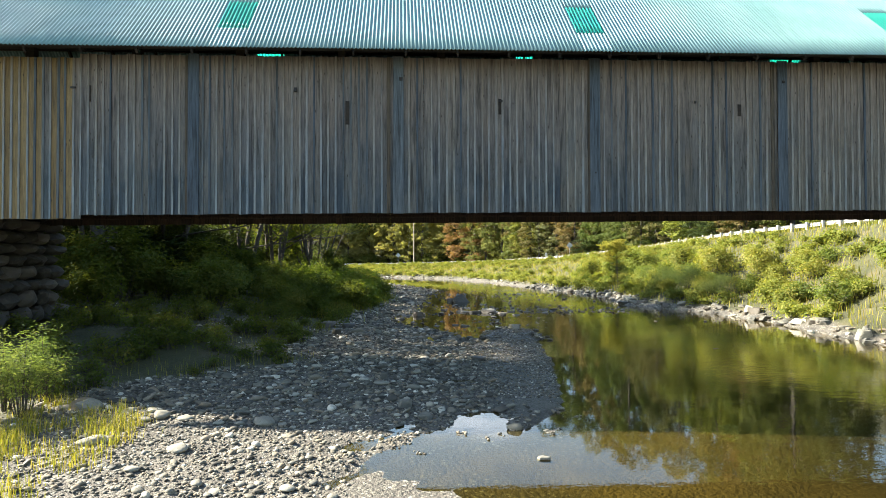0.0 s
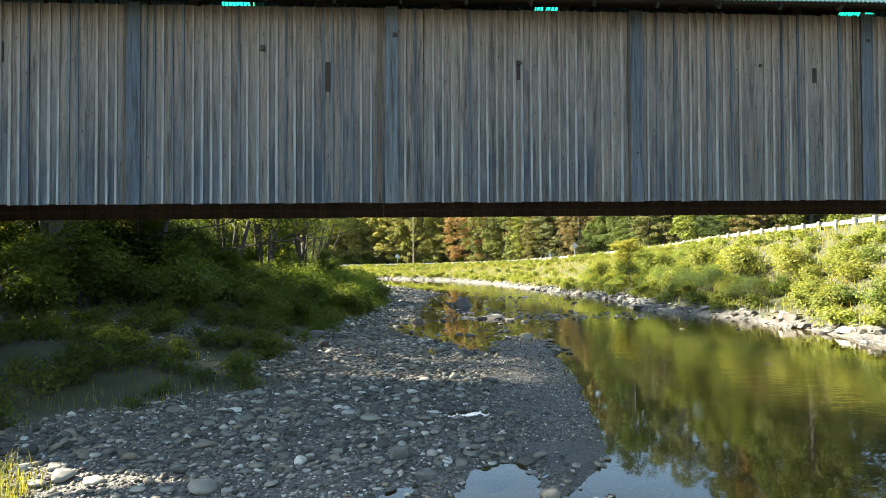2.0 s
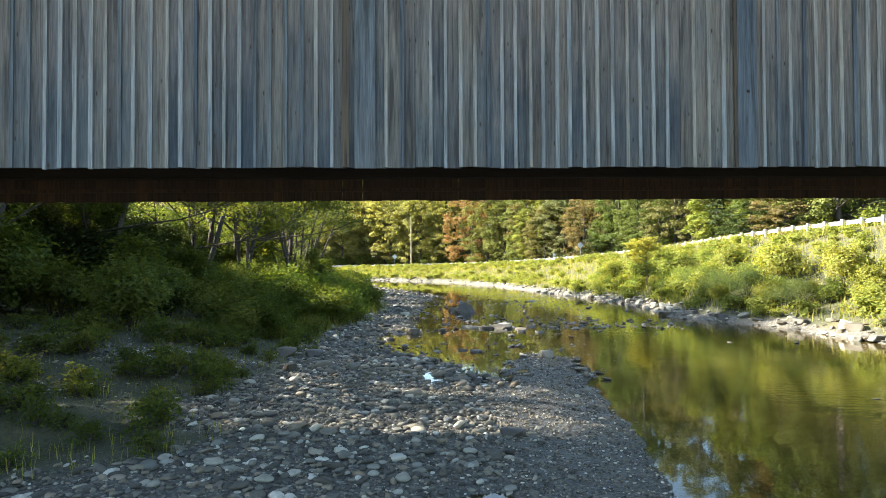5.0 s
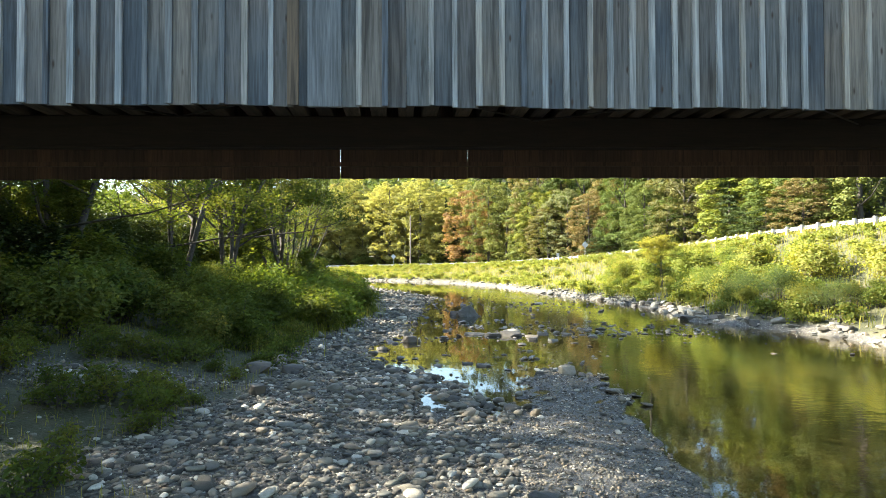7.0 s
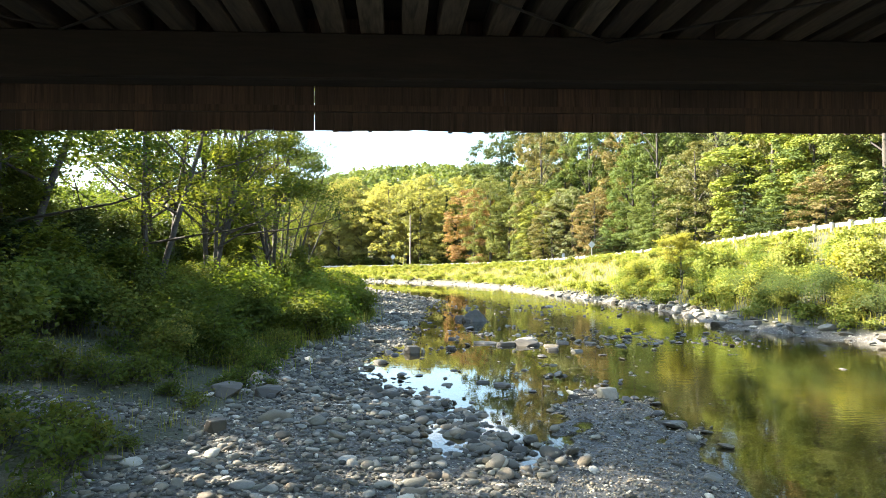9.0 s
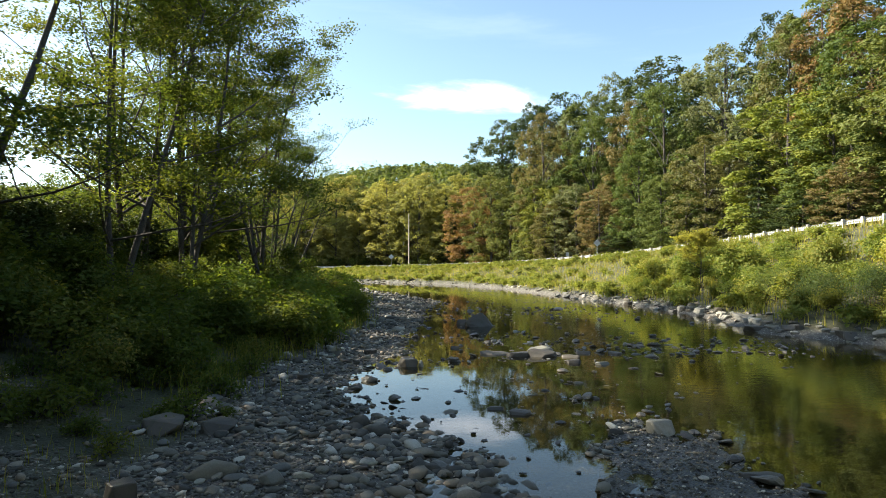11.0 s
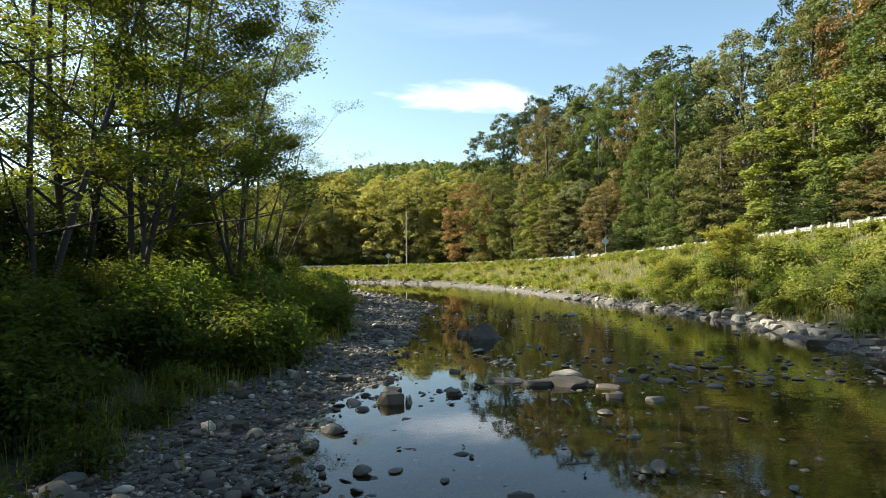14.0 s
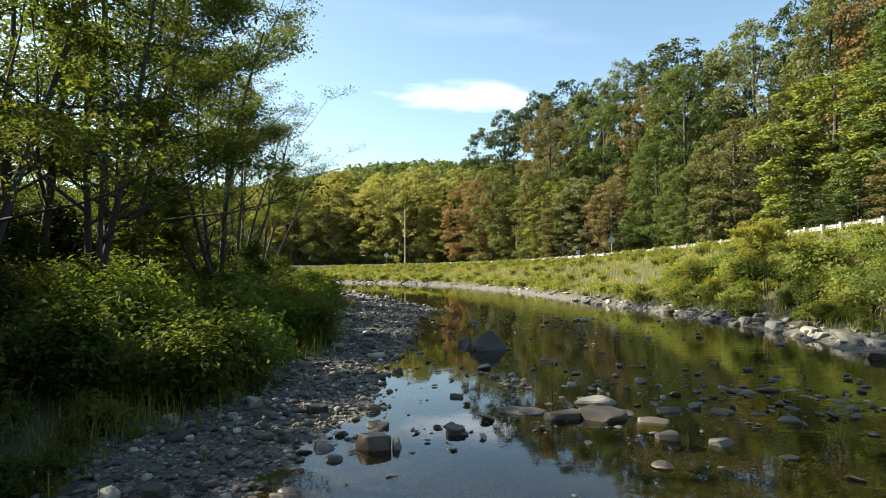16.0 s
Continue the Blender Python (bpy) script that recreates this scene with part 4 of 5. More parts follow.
LEDGES = [(19.3, 63.0, 3.2, 1.3, 0.8), (18.8, 54.2, 1.5, 0.9, 0.7), (18.7, 49.3, 3.4, 1.1, 0.7), (18.8, 56.5, 1.6, 1.0, 0.6), (18.2, 47.4, 1.2, 0.9, 0.7), (18.9, 51.9, 1.7, 0.9, 0.6)]
WET = "dark wet boulder standing in the shallow river"
PALE = "pale flat stone lying in the shallow river"
for x, y, w, d, h, forms, label in (
        (4.1, 50.6, 0.7, 0.5, 0.55, DARKFORMS, WET),
        (1.05, 38.1, 0.8, 0.55, 0.42, DARKFORMS, WET), (1.5, 38.0, 0.26, 0.3, 0.40, FORMS, "reddish stone leaning on a dark boulder"), (2.6, 38.8, 0.46, 0.4, 0.36, DARKFORMS, WET),
        (2.55, 39.3, 0.4, 0.3, 0.3, FORMS, PALE), (1.4, 36.6, 0.28, 0.22, 0.2, DARKFORMS, WET), (1.1, 39.4, 0.6, 0.35, 0.22, DARKFORMS, WET), (2.9, 41.8, 0.42, 0.3, 0.3, DARKFORMS, WET),
        (4.2, 40.2, 1.3, 0.5, 0.30, DARKFORMS, WET), (5.0, 39.8, 1.2, 0.6, 0.36, DARKFORMS, WET), (5.75, 39.6, 1.2, 0.7, 0.46, DARKFORMS, WET),
        (6.0, 40.9, 1.1, 0.6, 0.45, FORMS, "grey rounded boulder among dark rocks in the river"), (6.6, 39.2, 0.8, 0.5, 0.28, DARKFORMS, WET), (7.3, 40.0, 0.7, 0.5, 0.30, DARKFORMS, WET),
        (7.2, 37.7, 0.62, 0.5, 0.30, FORMS, PALE), (6.4, 38.1, 0.55, 0.5, 0.34, DARKFORMS, WET), (7.9, 36.9, 0.4, 0.35, 0.22, DARKFORMS, WET), (8.4, 39.8, 0.6, 0.45, 0.3, DARKFORMS, WET),
        (9.9, 41.5, 0.7, 0.4, 0.25, DARKFORMS, WET), (11.2, 41.8, 0.6, 0.4, 0.22, FORMS, PALE), (9.2, 38.6, 1.3, 0.3, 0.12, FORMS, PALE), (6.15, 34.5, 0.7, 0.45, 0.18, FORMS, PALE),
        (5.6, 29.9, 0.62, 0.5, 0.34, FORMS, "pale rounded stone at the tip of the gravel bar"), (6.15, 27.6, 0.75, 0.35, 0.16, DARKFORMS, "dark flat stone at the edge of the gravel bar"),
        (5.55, 34.9, 0.35, 0.3, 0.25, FORMS, PALE), (4.1, 33.6, 0.5, 0.3, 0.2, FORMS, PALE), (3.4, 31.8, 0.6, 0.45, 0.3, DARKFORMS, WET), (2.9, 32.2, 0.5, 0.4, 0.25, DARKFORMS, WET),
        (-3.5, 30.4, 1.0, 0.75, 0.4, DARKFORMS, "dark flat boulder on the gravel beside the bank"), (-2.55, 30.5, 0.85, 0.7, 0.34, DARKFORMS, "dark flat boulder on the gravel beside the bank"),
        (-2.8, 27.0, 0.50, 0.4, 0.36, DARKFORMS, "dark rock on the gravel bar"), (-1.0, 27.6, 0.42, 0.32, 0.26, FORMS, "grey rounded stone on the gravel bar"),
        (-0.45, 16.8, 0.26, 0.19, 0.34, FORMS, "pale upright stone on the gravel bar"), (-6.7, 13.7, 0.85, 0.5, 0.28, FORMS, "flat pale grey stone at the edge of the grass"),
        (0.55, 13.3, 0.40, 0.3, 0.26, FORMS, "pale rounded stone at the edge of a pool"), (0.1, 14.2, 0.42, 0.32, 0.26, FORMS, "grey rounded stone on the gravel bar"),
        (2.5, 10.6, 0.32, 0.16, 0.14, FORMS, PALE), (2.6, 20.2, 0.6, 0.35, 0.2, DARKFORMS, "dark flat stone on the gravel bar")):
    rock(x, y, w, d, h, forms, label, "rocks in the river" if label in (WET, PALE) else "", 0.25, turn=rng.uniform(-0.35, 0.35))


for x, y, w, d, h in LEDGES:
    rock(x, y, w, d, h, FORMS[:5], "long pale flat ledge of rock at the foot of the bank", "ledges along the bank", 0.35, turn=rng.uniform(1.0, 1.5), z=0.05)


def boulder():
    """The big wedge-shaped boulder in midstream, with a peaked top."""
    bm = lump(91, 1.0, 1.0, 1.0, 4, 0.7)
    for v in bm.verts:
        k = 1 - 0.75 * max(v.co.z + 0.1, 0)
        v.co.x = v.co.x * k - 0.25 * max(v.co.z, 0)
        v.co.y *= k
    for v in bm.verts:
        v.co *= 1 + 0.09 * noise.noise(v.co * 5) + 0.05 * noise.noise(v.co * 13)
    bmesh.ops.scale(bm, vec=(1.75, 1.3, 1.7), verts=bm.verts)
    ob = part("rock", bm, DARKROCK)
    ob.location = (4.95, 49.7, 0.0)
    return tagged(ob, "large dark wedge-shaped boulder standing in the river", "rock")


boulder()
for i in range(70):
    x, y = rng.uniform(-3.5, 3.5), rng.uniform(31, 66)
    z, g = (float(v[0]) for v in lay(np.array([x]), np.array([y]))[:2])
    if 0.0 < z < 0.6 and g < 0.5:
        q = rng.uniform(0.22, 0.5)
        rock(x, y, q * 1.3, q, q * 0.6, FORMS if rng.random() < 0.6 else DARKFORMS, "rounded rock on the gravel along the water", "rocks on the gravel", 0.3, z=z)

# the larger stones of the bar
r300 = np.random.RandomState(77)
spots = beach_points(2600, 78, (-5.5, 5.5, 9, 31), on_beach)[:290]
for x, y, z in spots:
    s = 0.11 + r300.gamma(2.0, 0.035)
    rock(x, y, s * r300.uniform(0.9, 1.4), s, s * r300.uniform(0.35, 0.6), COUNTED, "rounded grey river stone on the gravel bar", "stones of the gravel bar", 0.3, z=z, name="stone")


# broken rock along the far bank
def along(line, step, jitter, rnd):
    for p in resample([(*q[:2], 0) for q in line], step):
        yield p.x + rnd.uniform(-jitter, jitter), p.y + rnd.uniform(-jitter, jitter)


rip = random.Random(8)
for x, y in along(SHORE_RIGHT[2:9], 0.3, 0.7, rip):
    s = rip.choice((0.2, 0.24, 0.28, 0.35, 0.45, 0.65)) * rip.uniform(0.8, 1.3)
    rock(x + 0.35, y, s * rip.uniform(1.0, 1.7), s, s * rip.uniform(0.4, 0.7), FORMS if rip.random() < 0.72 else DARKFORMS, "angular grey rock along the foot of the bank", "rocks along the bank", 0.3)
pts = beach_points(22000, 16, (-30, 24, 20, 150), lambda x, y, z, g, t, u: inside(x, y, LAND_RIGHT) & (to_line(x, y, SHORE_RIGHT)[0] < 1.4) & (u < 0.9))
scatter_stones("bank_stones", pts, np.random.RandomState(6).gamma(1.6, 0.12, len(pts)) + 0.10, 1, PEBBLES, 26, "pale broken stones along the foot of the grassy bank", (0.25, 0.5), False)


# ---- plants ----
def tube(points, radii, sides, verts, faces):
    base = len(verts)
    pts = [Vector(p) for p in points]
    for i, (p, r) in enumerate(zip(pts, radii)):
        d = (pts[min(i + 1, len(pts) - 1)] - pts[max(i - 1, 0)]).normalized()
        u = d.orthogonal().normalized()
        w = d.cross(u)
        for k in range(sides):
            a = 2 * math.pi * k / sides
            verts.append(tuple(p + (u * math.cos(a) + w * math.sin(a)) * r))
    for i in range(len(pts) - 1):
        for k in range(sides):
            a, b = base + i * sides + k, base + i * sides + (k + 1) % sides
            faces.append((a, b, b + sides, a + sides))


def leaf_cards(centres, normals, sizes, r, slim=0.55):
    """Diamond leaves, one face each, folded along no line: their corners only."""
    n = len(centres)
    nr = normals / (np.linalg.norm(normals, axis=1, keepdims=True) + 1e-9)
    t = r.normal(size=(n, 3))
    t -= nr * (t * nr).sum(1, keepdims=True)
    t /= np.linalg.norm(t, axis=1, keepdims=True) + 1e-9
    b = np.cross(nr, t)
    s = np.asarray(sizes)[:, None]
    droop = nr * s * 0.12
    v = np.stack([centres - t * s * 0.5, centres + b * s * 0.5 * slim + droop, centres + t * s * 0.5, centres - b * s * 0.5 * slim + droop], 1).reshape(-1, 3)
    f = np.arange(4 * n).reshape(-1, 4)
    return v, f


def grow(r, p, d, length, radius, level, depth, verts, faces, tips, bend=0.25, lift_=0.05, sides=6, fork=(3, 5), start=0.28):
    """One limb and, along it, its branches."""
    n = 7 if level == 0 else 5
    pts, rad = [p.copy()], [radius]
    for i in range(n):
        d = (d + Vector((r.uniform(-1, 1), r.uniform(-1, 1), r.uniform(-0.6, 1))) * bend * (0.35 if level == 0 else 0.6) + Vector((0, 0, lift_ * (0.4 if level == 0 else 1)))).normalized()
        p = p + d * length / n
        pts.append(p.copy())
        rad.append(radius * (1 - 0.8 * (i + 1) / n) if level else radius * (1 - 0.7 * (i + 1) / n))
    tube(pts, rad, max(3, sides - level * 1), verts, faces)
    if level >= depth - 1:
        tips.append((pts[len(pts) // 2], length))
        tips.append((pts[-1], length))
    if level < depth:
        k = r.randint(*fork) + (4 if level == 0 else 0)
        for j in range(k):
            u = r.uniform(start if level == 0 else 0.2, 1.0)
            i = min(int(u * n), n - 1)
            q = pts[i].lerp(pts[i + 1], u * n - i)
            a = r.uniform(0, 6.283)
            side = Vector((math.cos(a), math.sin(a), r.uniform(-0.15, 0.55)))
            nd = (d * 0.25 + side.normalized()).normalized()
            grow(r, q, nd, length * r.uniform(0.3, 0.52) * (1.15 - 0.4 * u), max(rad[i] * 0.5, 0.008), level + 1, depth, verts, faces, tips, bend, lift_, sides, fork, start)


def wood_tree(name, seed, tall, radius, leaf, leaf_size, per_tip, spread, bark=BARK, lean=(0, 0), stems=1, slim=0.55, label="", depth=3, low=0.0, start=0.2):
    """A broad-leaved tree with real limbs; leaves hang round the twigs."""
    r, nr = random.Random(seed), np.random.RandomState(seed)
    tree = empty(name)
    verts, faces, tips = [], [], []
    for k in range(stems):
        d = Vector((lean[0] + r.uniform(-0.16, 0.16) * (stems > 1), lean[1] + r.uniform(-0.16, 0.16) * (stems > 1), 1)).normalized()
        grow(r, Vector((0.35 * k * math.cos(k * 2.1), 0.35 * k * math.sin(k * 2.1), -0.3)), d, tall * r.uniform(0.85, 1.0), radius * r.uniform(0.75, 1.0), 0, depth, verts, faces, tips, start=start)
    link("trunk", verts, faces, bark, tree, smooth=True)
    c, n = [], []
    for p, ln in tips:
        if p.z < low:
            continue
        m = max(1, int(per_tip * r.uniform(0.4, 1.4)))
        off = nr.normal(size=(m, 3)) * spread * np.array([0.65, 0.65, 0.22])
        c.append(np.array(p)[None] + off)
        n.append(nr.normal(size=(m, 3)) * 0.45 + np.array([0, 0, 1.0]))
    c, n = np.concatenate(c), np.concatenate(n)
    v, f = leaf_cards(c, n, leaf_size * nr.uniform(0.65, 1.3, len(c)), nr, slim)
    tagged(link("crown", v.tolist(), f.tolist(), leaf, tree), kind="stuff")
    return tagged(tree, label, "tree")


def clump_tree(name, seed, tall, wide, leaf, leaf_size, count, label, bark=BARK, bottom=0.03, billows=34, ragged=0.12):
    """A forest tree seen from afar: a trunk with limbs, and a closed crown of billows, each of many sprays, with dark gaps between."""
    r, nr = random.Random(seed), np.random.RandomState(seed)
    tree = empty(name)
    verts, faces = [], []
    tube([(0, 0, -0.6), (0.1, 0, tall * 0.35), (0.2, 0.15, tall * 0.7), (0.1, 0.1, tall * 0.9)], [tall * 0.011, tall * 0.009, tall * 0.005, 0.02], 6, verts, faces)
    sprays = []
    for k in range(billows):
        u = (k + r.uniform(0.2, 0.8)) / billows
        w = math.sqrt(max(0.02, 1 - abs(1.85 * u - 0.82) ** 3.6))
        a = k * 2.4 + r.uniform(-0.5, 0.5)
        big = wide * r.uniform(0.14, 0.22) * (0.8 + 0.2 * w)
        rr = max(wide * 0.5 * w - big * 0.8, 0.0) * r.uniform(0.8, 1.0 + ragged)
        c = Vector((rr * math.cos(a), rr * math.sin(a), (bottom + (0.87 - bottom) * u) * tall + big * 0.4))
        if k % 3 == 0:
            tube([(0.1, 0, max(0.12 * tall, c.z - 0.16 * tall)), c * 0.6 + Vector((0, 0, 0.4 * c.z - 0.05 * tall)), c], [tall * 0.004, tall * 0.003, 0.02], 4, verts, faces)
        for _ in range(12):
            d = Vector((r.gauss(0, 1) + 0.7 * math.cos(a) * (rr > 0), r.gauss(0, 1) + 0.7 * math.sin(a) * (rr > 0), r.gauss(0.45, 0.8))).normalized()
            q = c + Vector((d.x, d.y, d.z * 1.25)) * big * r.uniform(0.7, 1.0)
            q.z = max(q.z, 0.02 * tall)
            sprays.append((q, d, big * r.uniform(0.22, 0.42)))
    link("trunk", verts, faces, bark, tree, smooth=True)
    c, n = [], []
    total = sum(q * q for _, _, q in sprays)
    for p, out, rad in sprays:
        per = max(10, int(count * rad * rad / total))
        d = nr.normal(size=(per, 3)) + np.array(out) * 0.9
        d /= np.linalg.norm(d, axis=1, keepdims=True)
        c.append(np.array(p)[None] + d * rad * nr.uniform(0.5, 1.25, per)[:, None] * np.array([1.1, 1.1, 0.8]))
        n.append(d + np.array([0, 0, 0.35]) + nr.normal(size=(per, 3)) * 0.45)
    c, n = np.concatenate(c), np.concatenate(n)
    v, f = leaf_cards(c, n, leaf_size * nr.uniform(0.6, 1.4, len(c)), nr, 0.7)
    tagged(link("crown", v.tolist(), f.tolist(), leaf, tree), kind="stuff")
    return tagged(tree, label, "tree")


def conifer(name, seed, tall, wide, count, label):
    r, nr = random.Random(seed), np.random.RandomState(seed)
    tree = empty(name)
    verts, faces = [], []
    tube([(0, 0, -0.5), (0, 0, tall * 0.5), (0, 0, tall)], [tall * 0.014, tall * 0.008, 0.02], 6, verts, faces)
    link("trunk", verts, faces, BARK, tree, smooth=True)
    u = nr.uniform(0.06, 1, count)
    lay_ = np.round(u * 22) / 22 + nr.normal(0, 0.006, count)
    a = nr.uniform(0, 6.283, count)
    rr = wide * 0.5 * (1.02 - lay_) * np.sqrt(nr.uniform(0.08, 1, count)) * (0.75 + 0.3 * np.sin(a * 5 + lay_ * 60))
    c = np.stack([rr * np.cos(a), rr * np.sin(a), lay_ * tall - rr * 0.28], -1)
    n = np.stack([np.cos(a) * 0.5, np.sin(a) * 0.5, np.ones(count)], -1) + nr.normal(size=(count, 3)) * 0.35
    v, f = leaf_cards(c, n, nr.uniform(0.4, 0.8, count) * 0.9, nr, 0.4)
    tagged(link("crown", v.tolist(), f.tolist(), LEAF_DARK, tree), kind="stuff")
    return tagged(tree, label, "tree")


def bush(name, seed, wide, tall, leaf, leaf_size, count, label, slim=0.5):
    """A shrub: stems from the ground, and leaves in sprays round them."""
    r, nr = random.Random(seed), np.random.RandomState(seed)
    plant = empty(name)
    verts, faces, c, n = [], [], [], []
    k = 15
    for i in range(k):
        a, lean_ = r.uniform(0, 6.283), r.uniform(0.05, 1.0)
        top = Vector((math.cos(a) * wide * 0.5 * lean_, math.sin(a) * wide * 0.5 * lean_, tall * r.uniform(0.55, 1.05) * (1 - 0.45 * lean_ * lean_)))
        mid = Vector((top.x * 0.4, top.y * 0.4, top.z * 0.6))
        tube([(top.x * 0.15, top.y * 0.15, -0.1), mid, top], [0.016, 0.01, 0.004], 4, verts, faces)
        m = count // k
        u = nr.uniform(0.25, 1.05, m)[:, None]
        axis = np.array(mid)[None] * (1 - np.abs(2 * u - 1)) * 0.6 + np.array(top)[None] * u
        c.append(axis + nr.normal(size=(m, 3)) * np.array([1, 1, 0.7]) * wide * 0.105)
        d = axis - np.array([0, 0, tall * 0.25])
        n.append(d / (np.linalg.norm(d, axis=1, keepdims=True) + 0.1) + nr.normal(size=(m, 3)) * 0.5 + np.array([0, 0, 0.5]))
    tagged(link("stem", verts, faces, BARK, plant), kind="stuff")
    c, n = np.concatenate(c), np.concatenate(n)
    c[:, 2] = np.maximum(c[:, 2], 0.02)
    v, f = leaf_cards(c, n, leaf_size * nr.uniform(0.6, 1.35, len(c)), nr, slim)
    tagged(link("leaves", v.tolist(), f.tolist(), leaf, plant), kind="stuff")
    return tagged(plant, label, "bush")


def stand(ob, places, rnd, lo=0.8, hi=1.2, sink=0.05, group="", label=None):
    """Sets a plant at the first place, copies of it at the rest, each turned and sized its own way."""
    for i, (x, y) in enumerate(places):
        s = rnd.uniform(lo, hi)
        m = Matrix.Translation((x, y, height(x, y) - sink)) @ Matrix.Rotation(rnd.uniform(0, 6.283), 4, "Z") @ Matrix.Diagonal((s * rnd.uniform(0.9, 1.1), s, s * rnd.uniform(0.9, 1.12), 1))
        if i == 0:
            ob.matrix_basis = m
            c = ob
        else:
            loc, rot, sc = m.decompose()
            c = copy_thing(ob, Matrix.LocRotScale(loc, rot, None))
            c.scale = sc
        if group:
            c["group"] = group


def grass(name, pts, tall, wide, seed, material, label):
    """Blades of grass, each a bent strip."""
    r = np.random.RandomState(seed)
    n = len(pts)
    a = r.uniform(0, 6.283, n)
    h = tall * r.uniform(0.45, 1.25, n)
    w = wide * r.uniform(0.6, 1.3, n)
    bend = h * r.uniform(0.1, 0.55, n)
    side = np.stack([np.cos(a), np.sin(a), np.zeros(n)], -1)
    fwd = np.stack([-np.sin(a), np.cos(a), np.zeros(n)], -1)
    up = np.array([0, 0, 1.0])
    v = np.stack([pts - side * w[:, None], pts + side * w[:, None], pts + side * w[:, None] * 0.7 + fwd * bend[:, None] * 0.3 + up * (h * 0.6)[:, None],
                  pts - side * w[:, None] * 0.7 + fwd * bend[:, None] * 0.3 + up * (h * 0.6)[:, None], pts + fwd * bend[:, None] + up * h[:, None]], 1).reshape(-1, 3)
    k = np.arange(n) * 5
    faces = np.stack([k, k + 1, k + 2, k + 3], -1).tolist() + np.stack([k + 3, k + 2, k + 4], -1).tolist()
    return tagged(link(name, v.tolist(), faces, material), label, "grass", kind="stuff")


veg = random.Random(99)

# the wood on the left bank
near_a = wood_tree("tree", 3, 20, 0.22, LEAF_GREEN, 0.19, 44, 0.7, lean=(0.2, -0.05), stems=2, start=0.12, slim=0.6, label="tall leaning riverside tree with thin green foliage")
stand(near_a, [(-11.7, 47.5), (-11.8, 58), (-10.5, 70), (-15, 41.5)], veg, 0.85, 1.1, group="trees on the wooded bank")
near_b = wood_tree("tree", 8, 20, 0.19, LEAF_GREEN, 0.19, 40, 0.7, stems=3, start=0.14, slim=0.6, label="multi-stemmed riverside tree with green foliage against the sky")
stand(near_b, [(-10.4, 52.4), (-14.5, 54.5), (-15, 66), (-12, 80), (-17.5, 37), (-25, 41)], veg, 0.85, 1.15, group="trees on the wooded bank")
near_c = wood_tree("tree", 15, 12, 0.14, LEAF_GREYGREEN, 0.12, 14, 0.45, lean=(0.25, -0.05), stems=3, label="half-bare riverside tree with fine grey branches")
stand(near_c, [(-9.2, 64), (-9.4, 70), (-10.5, 82)], veg, 0.9, 1.1, group="trees on the wooded bank")
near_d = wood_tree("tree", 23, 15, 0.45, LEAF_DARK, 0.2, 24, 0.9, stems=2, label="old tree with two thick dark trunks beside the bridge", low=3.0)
# the last two stand out of view, added to shade the gravel
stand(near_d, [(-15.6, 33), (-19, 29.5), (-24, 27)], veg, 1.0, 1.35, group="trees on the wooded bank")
near_e = wood_tree("tree", 29, 8, 0.09, LEAF_GREEN, 0.18, 46, 0.6, stems=3, start=0.05, label="young bushy tree with green leaves on the wooded bank")
stand(near_e, [(-20, 31), (-29, 40), (-12.5, 63), (-17, 43), (-21, 48)], veg, 0.75, 1.15, group="trees on the wooded bank")
fill = clump_tree("tree", 51, 14, 10, LEAF_GREEN, 0.26, 11000, "green tree deep in the wood on the bank", bottom=0.12, ragged=0.5)
stand(fill, [(-24, 36), (-28, 42), (-26, 92), (-34, 98), (-45, 105)], veg, 0.8, 1.0, group="trees on the wooded bank")

shrub_a = bush("shrub", 4, 2.3, 1.5, LEAF_GREEN, 0.12, 2300, "dense green shrub on the shaded river bank", 0.6)
shrub_b = bush("shrub", 5, 2.6, 1.5, LEAF_SUMAC, 0.17, 1900, "bright green broad-leaved shrub on the river bank", 0.55)
shrub_c = bush("shrub", 6, 3.0, 2.8, LEAF_GREEN, 0.17, 2600, "tall dark green bush in the shade of the wood", 0.6)
under = ([], [], [])
guard = 0
while sum(map(len, under)) < 230 and guard < 9000:
    guard += 1
    x, y = veg.uniform(-24, -1.2), veg.uniform(19.5, 80)
    g_ = lay(np.array([x]), np.array([y]))[1]
    d_ = to_line(np.array([x]), np.array([y]), SHORE_LEFT)[0][0]
    if g_[0] < 0.75 or d_ < (3.1 + 3.2 * float(smooth(50, 62, y)) if y > 34 else 3.4) or (y < 23.5 and x < -11.0) or (x > -11.5 and y < 30.5) or veg.random() > 1.25 - d_ / 26:
        continue
    under[1 if y > 41 and d_ < 9 and veg.random() < 0.75 else 2 if d_ > 9 and veg.random() < 0.3 else 0].append((x, y))
for plant, places in zip((shrub_a, shrub_b, shrub_c), under):
    stand(plant, places, veg, 0.7, 1.4, group="shrubs on the wooded bank")

# dark leaves put the wood's shade into these shrubs, which the sun would reach
shrub_d = bush("shrub", 9, 3.6, 3.4, LEAF_DARK, 0.2, 2600, "tall shrub in the depth of the wood, dark leaves standing in for shade", 0.6)
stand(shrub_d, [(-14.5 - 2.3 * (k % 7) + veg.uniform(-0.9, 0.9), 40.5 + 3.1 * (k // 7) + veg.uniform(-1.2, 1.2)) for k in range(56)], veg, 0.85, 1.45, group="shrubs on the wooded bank")

